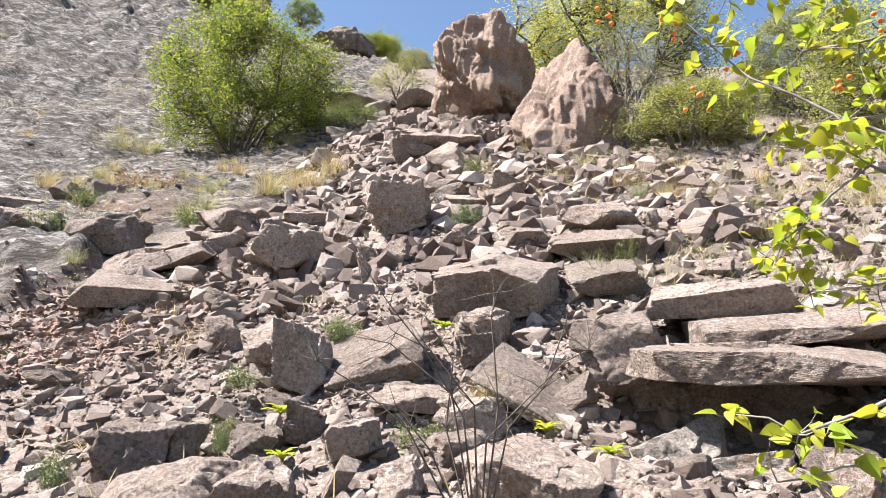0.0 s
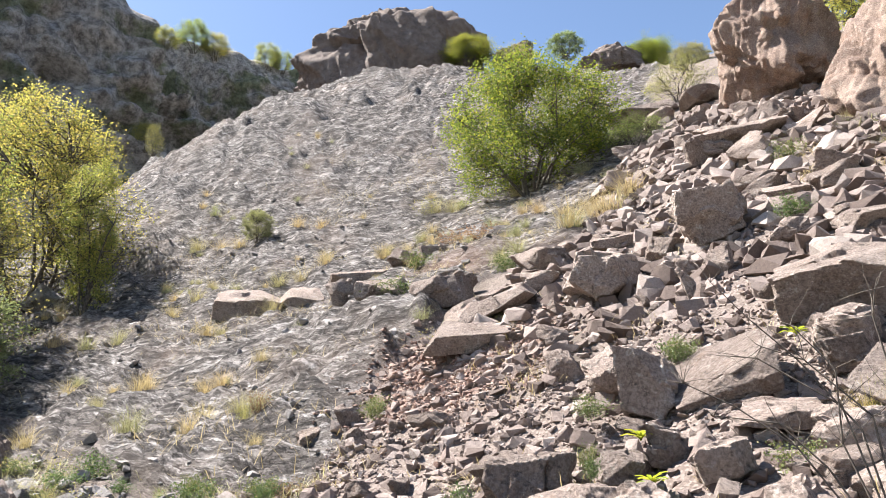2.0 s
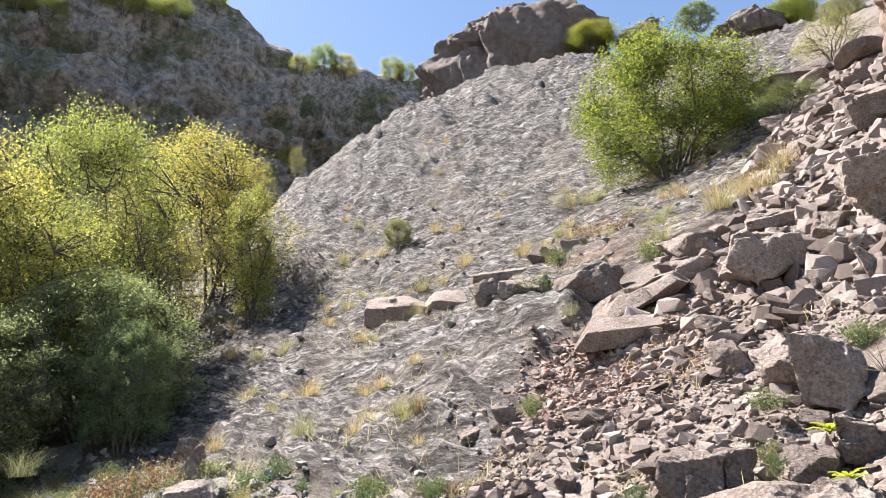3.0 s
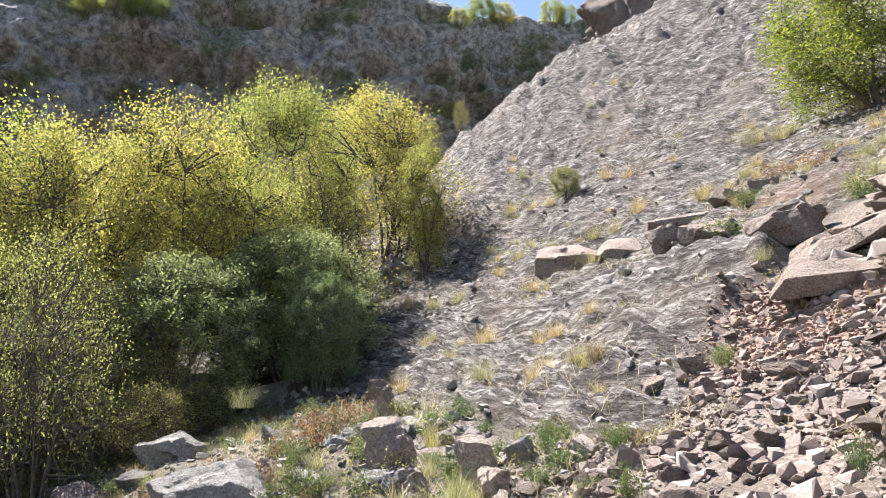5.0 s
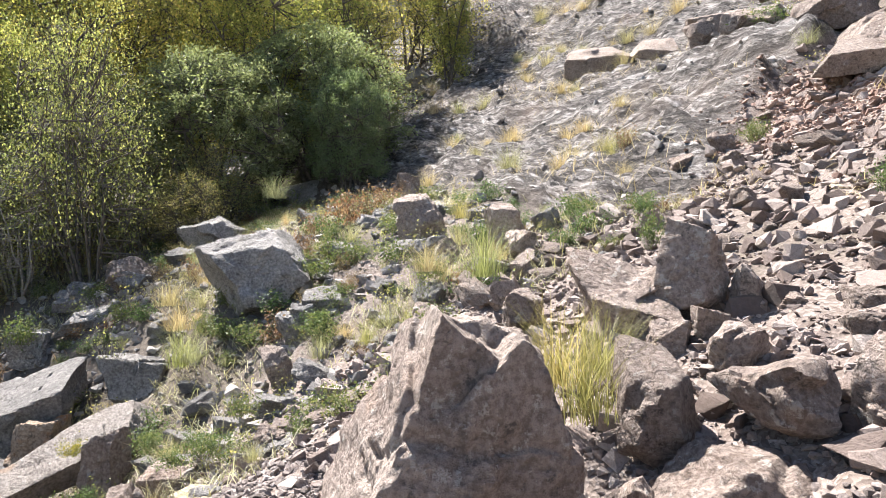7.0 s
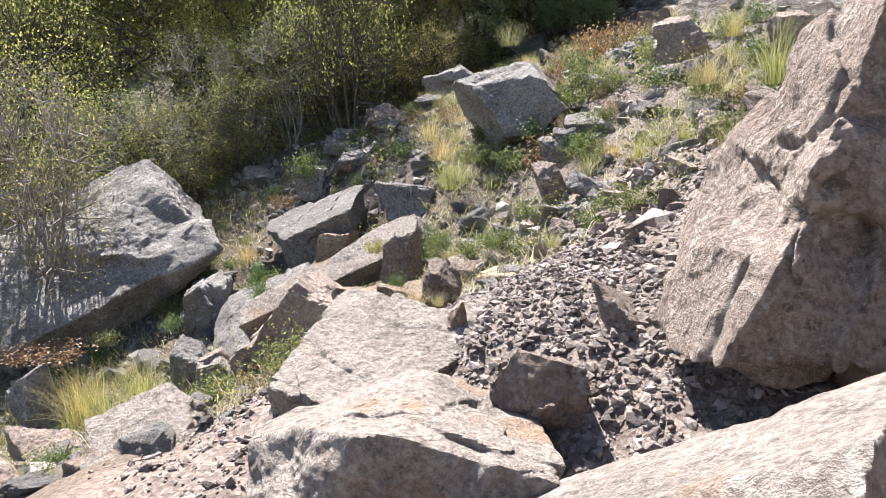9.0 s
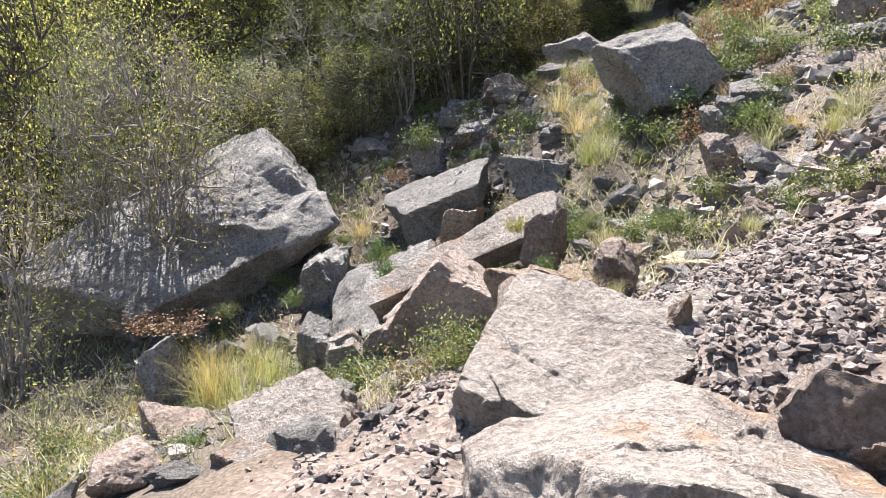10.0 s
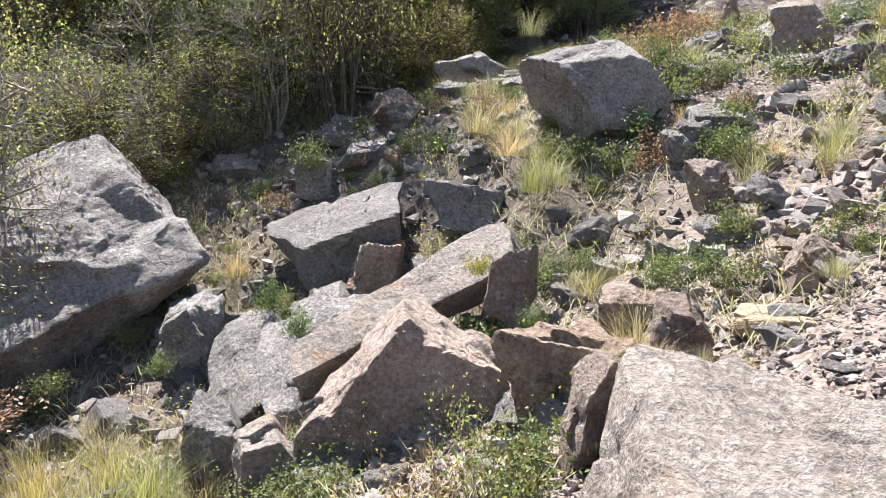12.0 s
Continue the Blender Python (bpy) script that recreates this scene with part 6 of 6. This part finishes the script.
stow(*tall_tuft, *straw_tuft, *green_herb, lime_herb, *brush, *rust_herb)

star = rosette(700)
plant(star, -1.56, 6.56, 1.1, 321, "yellow-green leaf rosette growing between the stones", "leaf rosettes", 1.16)
plant(star, 0.87, 7.05, 1.1, 110, "yellow-green leaf rosette growing between the stones", "leaf rosettes", 1.36)
plant(star, 1.25, 6.16, 1.1, 281, "yellow-green leaf rosette growing between the stones", "leaf rosettes", 1.18)
plant(star, -1.72, 7.14, 1.1, 192, "yellow-green leaf rosette growing between the stones", "leaf rosettes", 1.55)
plant(star, -0.11, 8.92, 1.1, 157, "yellow-green leaf rosette growing between the stones", "leaf rosettes", 2.60)
stow(star)

def leafy_branch(parent, rng, line, count, jitter, size):
    pts = np.array(line, float)
    s = np.linspace(0, len(pts) - 1, 9)
    curve = np.stack([np.interp(s, range(len(pts)), pts[:, k]) for k in range(3)], -1)
    curve += rng.normal(0, 0.012, curve.shape)
    limbs = [[(q, 0.011 * (1 - 0.75 * i / 8)) for i, q in enumerate(curve)]]
    spots = []
    for k in range(count // 3):
        q = curve[rng.integers(1, 9)]
        twig = limb(rng, q, rng.normal(0, 1, 3) - (0, 0, 0.2), jitter * rng.uniform(0.5, 1.4), 0.003, 3, 0.4)
        limbs.append(twig)
        spots += [twig[1][0], twig[2][0], twig[3][0]]
    tv, tf = tubes(limbs, 5)
    wood = part("branch", mesh_of("branch", tv, tf, TWIG), parent)
    for q in spots:
        part("leaf", LEAVES[int(rng.integers(0, 4))], wood).matrix_local = pose(*q, rng.uniform(-60, 60), rng.uniform(-50, 50), rng.uniform(0, 360)) @ Matrix.Scale(size * rng.uniform(0.7, 1.25), 4)


def broad_leaf(seed):
    # a drooping heart-shaped leaf on a short stalk, one metre long
    rng = np.random.default_rng(seed)
    rows = ((0.0, 0.02), (0.18, 0.02), (0.22, 0.26), (0.4, 0.36), (0.6, 0.30), (0.8, 0.16), (1.0, 0.0))
    curl, fold = rng.uniform(0.3, 0.8), rng.uniform(0.1, 0.3)
    verts, faces = [], []
    for s, w in rows:
        z = -curl * s * s
        verts += [(-w, s, z + fold * w), (0, s, z), (w, s, z + fold * w)]
    for i in range(len(rows) - 1):
        b = 3 * i
        faces += [(b, b + 1, b + 4, b + 3), (b + 1, b + 2, b + 5, b + 4)]
    return mesh_of("leaf", np.array(verts), np.array(faces), LEAF["lime_solid"])


LEAVES = [broad_leaf(900 + k) for k in range(4)]

near_tree = tagged(new("leafy_tree"), "young tree with yellowing heart-shaped leaves and orange berries", "tree")
near_tree.location = (2.40, 2.79, 0.62)
rng = np.random.default_rng(31)
tv, tf = tubes([limb(rng, (0, 0, 0), (0.02, -0.05, 1.0), 3.6, 0.06, 8, 0.12)], 8)
part("trunk", mesh_of("trunk", tv, tf, BARK), near_tree)
leafy_branch(near_tree, rng, [(0.00, 0.00, 1.72), (-0.66, -0.06, 1.78), (-0.99, 0.07, 2.04), (-1.23, 0.21, 2.29), (-1.48, 0.33, 2.69)], 81, 0.16, 0.078)
leafy_branch(near_tree, rng, [(0.00, 0.00, 2.20), (-0.53, -0.04, 2.34), (-0.78, 0.04, 2.36), (-1.00, 0.20, 2.41)], 99, 0.22, 0.078)
leafy_branch(near_tree, rng, [(0.00, 0.00, 1.88), (-0.57, -0.00, 2.02), (-0.79, 0.17, 2.11), (-0.98, 0.30, 2.02)], 108, 0.22, 0.078)
leafy_branch(near_tree, rng, [(0.00, 0.00, 2.46), (-0.50, -0.06, 2.54), (-0.82, 0.07, 2.56), (-1.20, 0.31, 2.76)], 81, 0.2, 0.078)
leafy_branch(near_tree, rng, [(0.00, 0.00, 1.51), (-0.67, -0.04, 1.67), (-0.93, 0.03, 1.81), (-1.12, 0.15, 1.63), (-1.25, 0.22, 1.51)], 81, 0.16, 0.078)
leafy_branch(near_tree, rng, [(0.00, 0.00, 1.44), (-0.70, -0.02, 1.41), (-0.98, 0.06, 1.39), (-1.13, 0.16, 1.37)], 45, 0.16, 0.078)
leafy_branch(near_tree, rng, [(0.00, 0.00, 1.17), (-0.93, -0.22, 1.08), (-1.19, -0.16, 0.95), (-1.37, -0.06, 0.85), (-1.54, 0.03, 0.94)], 36, 0.1, 0.078)
leafy_branch(near_tree, rng, [(0.00, 0.00, 0.87), (-0.96, -0.20, 0.82), (-1.20, -0.15, 0.77), (-1.45, -0.01, 0.72)], 40, 0.12, 0.078)
berries = mesh_of("berry", ball(2)[0] * (0.011, 0.011, 0.010), ball(2)[1], LEAF["berry"])
for at in ((-1.73, 0.46, 2.74), (-1.49, 0.38, 2.63), (-1.25, 0.28, 2.44), (-0.92, 0.08, 2.19), (-1.39, 0.34, 2.28), (-0.80, -0.01, 2.43)):
    for k in range(5):
        part("berry", berries, near_tree).location = Vector(at) + Vector(rng.normal(0, 0.03, 3))

def twig_stem(parent, rng, pts):
    curve = np.array(pts, float)
    limbs = [[(q, 0.007 * (1 - 0.16 * i)) for i, q in enumerate(curve)]]
    for k in range(13):
        i = int(rng.integers(1, len(curve)))
        limbs.append(limb(rng, curve[i], rng.normal(0, 1, 3) + (0, 0, 0.7), rng.uniform(0.12, 0.4), 0.003, 4, 0.4))
    tv, tf = tubes(limbs, 4)
    part("twig", mesh_of("twig", tv, tf, BARK), parent)


dead_shrub = tagged(new("dead_shrub"), "leafless thin grey shrub rising between the boulders", "shrub")
dead_shrub.location = (0.08, 4.82, 0.72)
twig_stem(dead_shrub, rng, [(0.00, 0.00, -0.05), (-0.08, -0.05, 0.82), (-0.32, -0.10, 1.24), (-0.54, -0.16, 1.52), (-0.71, -0.23, 1.77)])
twig_stem(dead_shrub, rng, [(0.00, 0.00, -0.05), (-0.01, -0.05, 0.89), (-0.29, -0.10, 1.24), (-0.50, -0.16, 1.34)])
twig_stem(dead_shrub, rng, [(0.00, 0.00, -0.05), (0.20, -0.06, 0.75), (0.41, -0.14, 0.98), (0.56, -0.22, 1.36)])
twig_stem(dead_shrub, rng, [(0.00, 0.00, -0.05), (-0.43, -0.05, 0.75), (-0.71, -0.13, 1.00), (-0.98, -0.22, 1.17)])
twig_stem(dead_shrub, rng, [(0.00, 0.00, -0.05), (0.14, -0.06, 0.88), (0.11, -0.11, 1.45), (0.15, -0.16, 1.59)])
twig_stem(dead_shrub, rng, [(0.00, 0.00, -0.05), (0.06, -0.05, 0.68), (0.56, -0.17, 1.15), (0.69, -0.24, 1.21)])
twig_stem(dead_shrub, rng, [(0.00, 0.00, -0.05), (-0.19, -0.05, 0.75), (-0.14, -0.10, 1.17), (-0.32, -0.15, 1.45)])
twig_stem(dead_shrub, rng, [(0.00, 0.00, -0.05), (-0.29, -0.05, 0.62), (-0.50, -0.11, 0.89), (-0.84, -0.19, 0.96)])
twig_stem(dead_shrub, rng, [(0.00, 0.00, -0.05), (-0.15, -0.05, 0.96), (-0.54, -0.11, 1.28), (-0.71, -0.18, 1.31)])
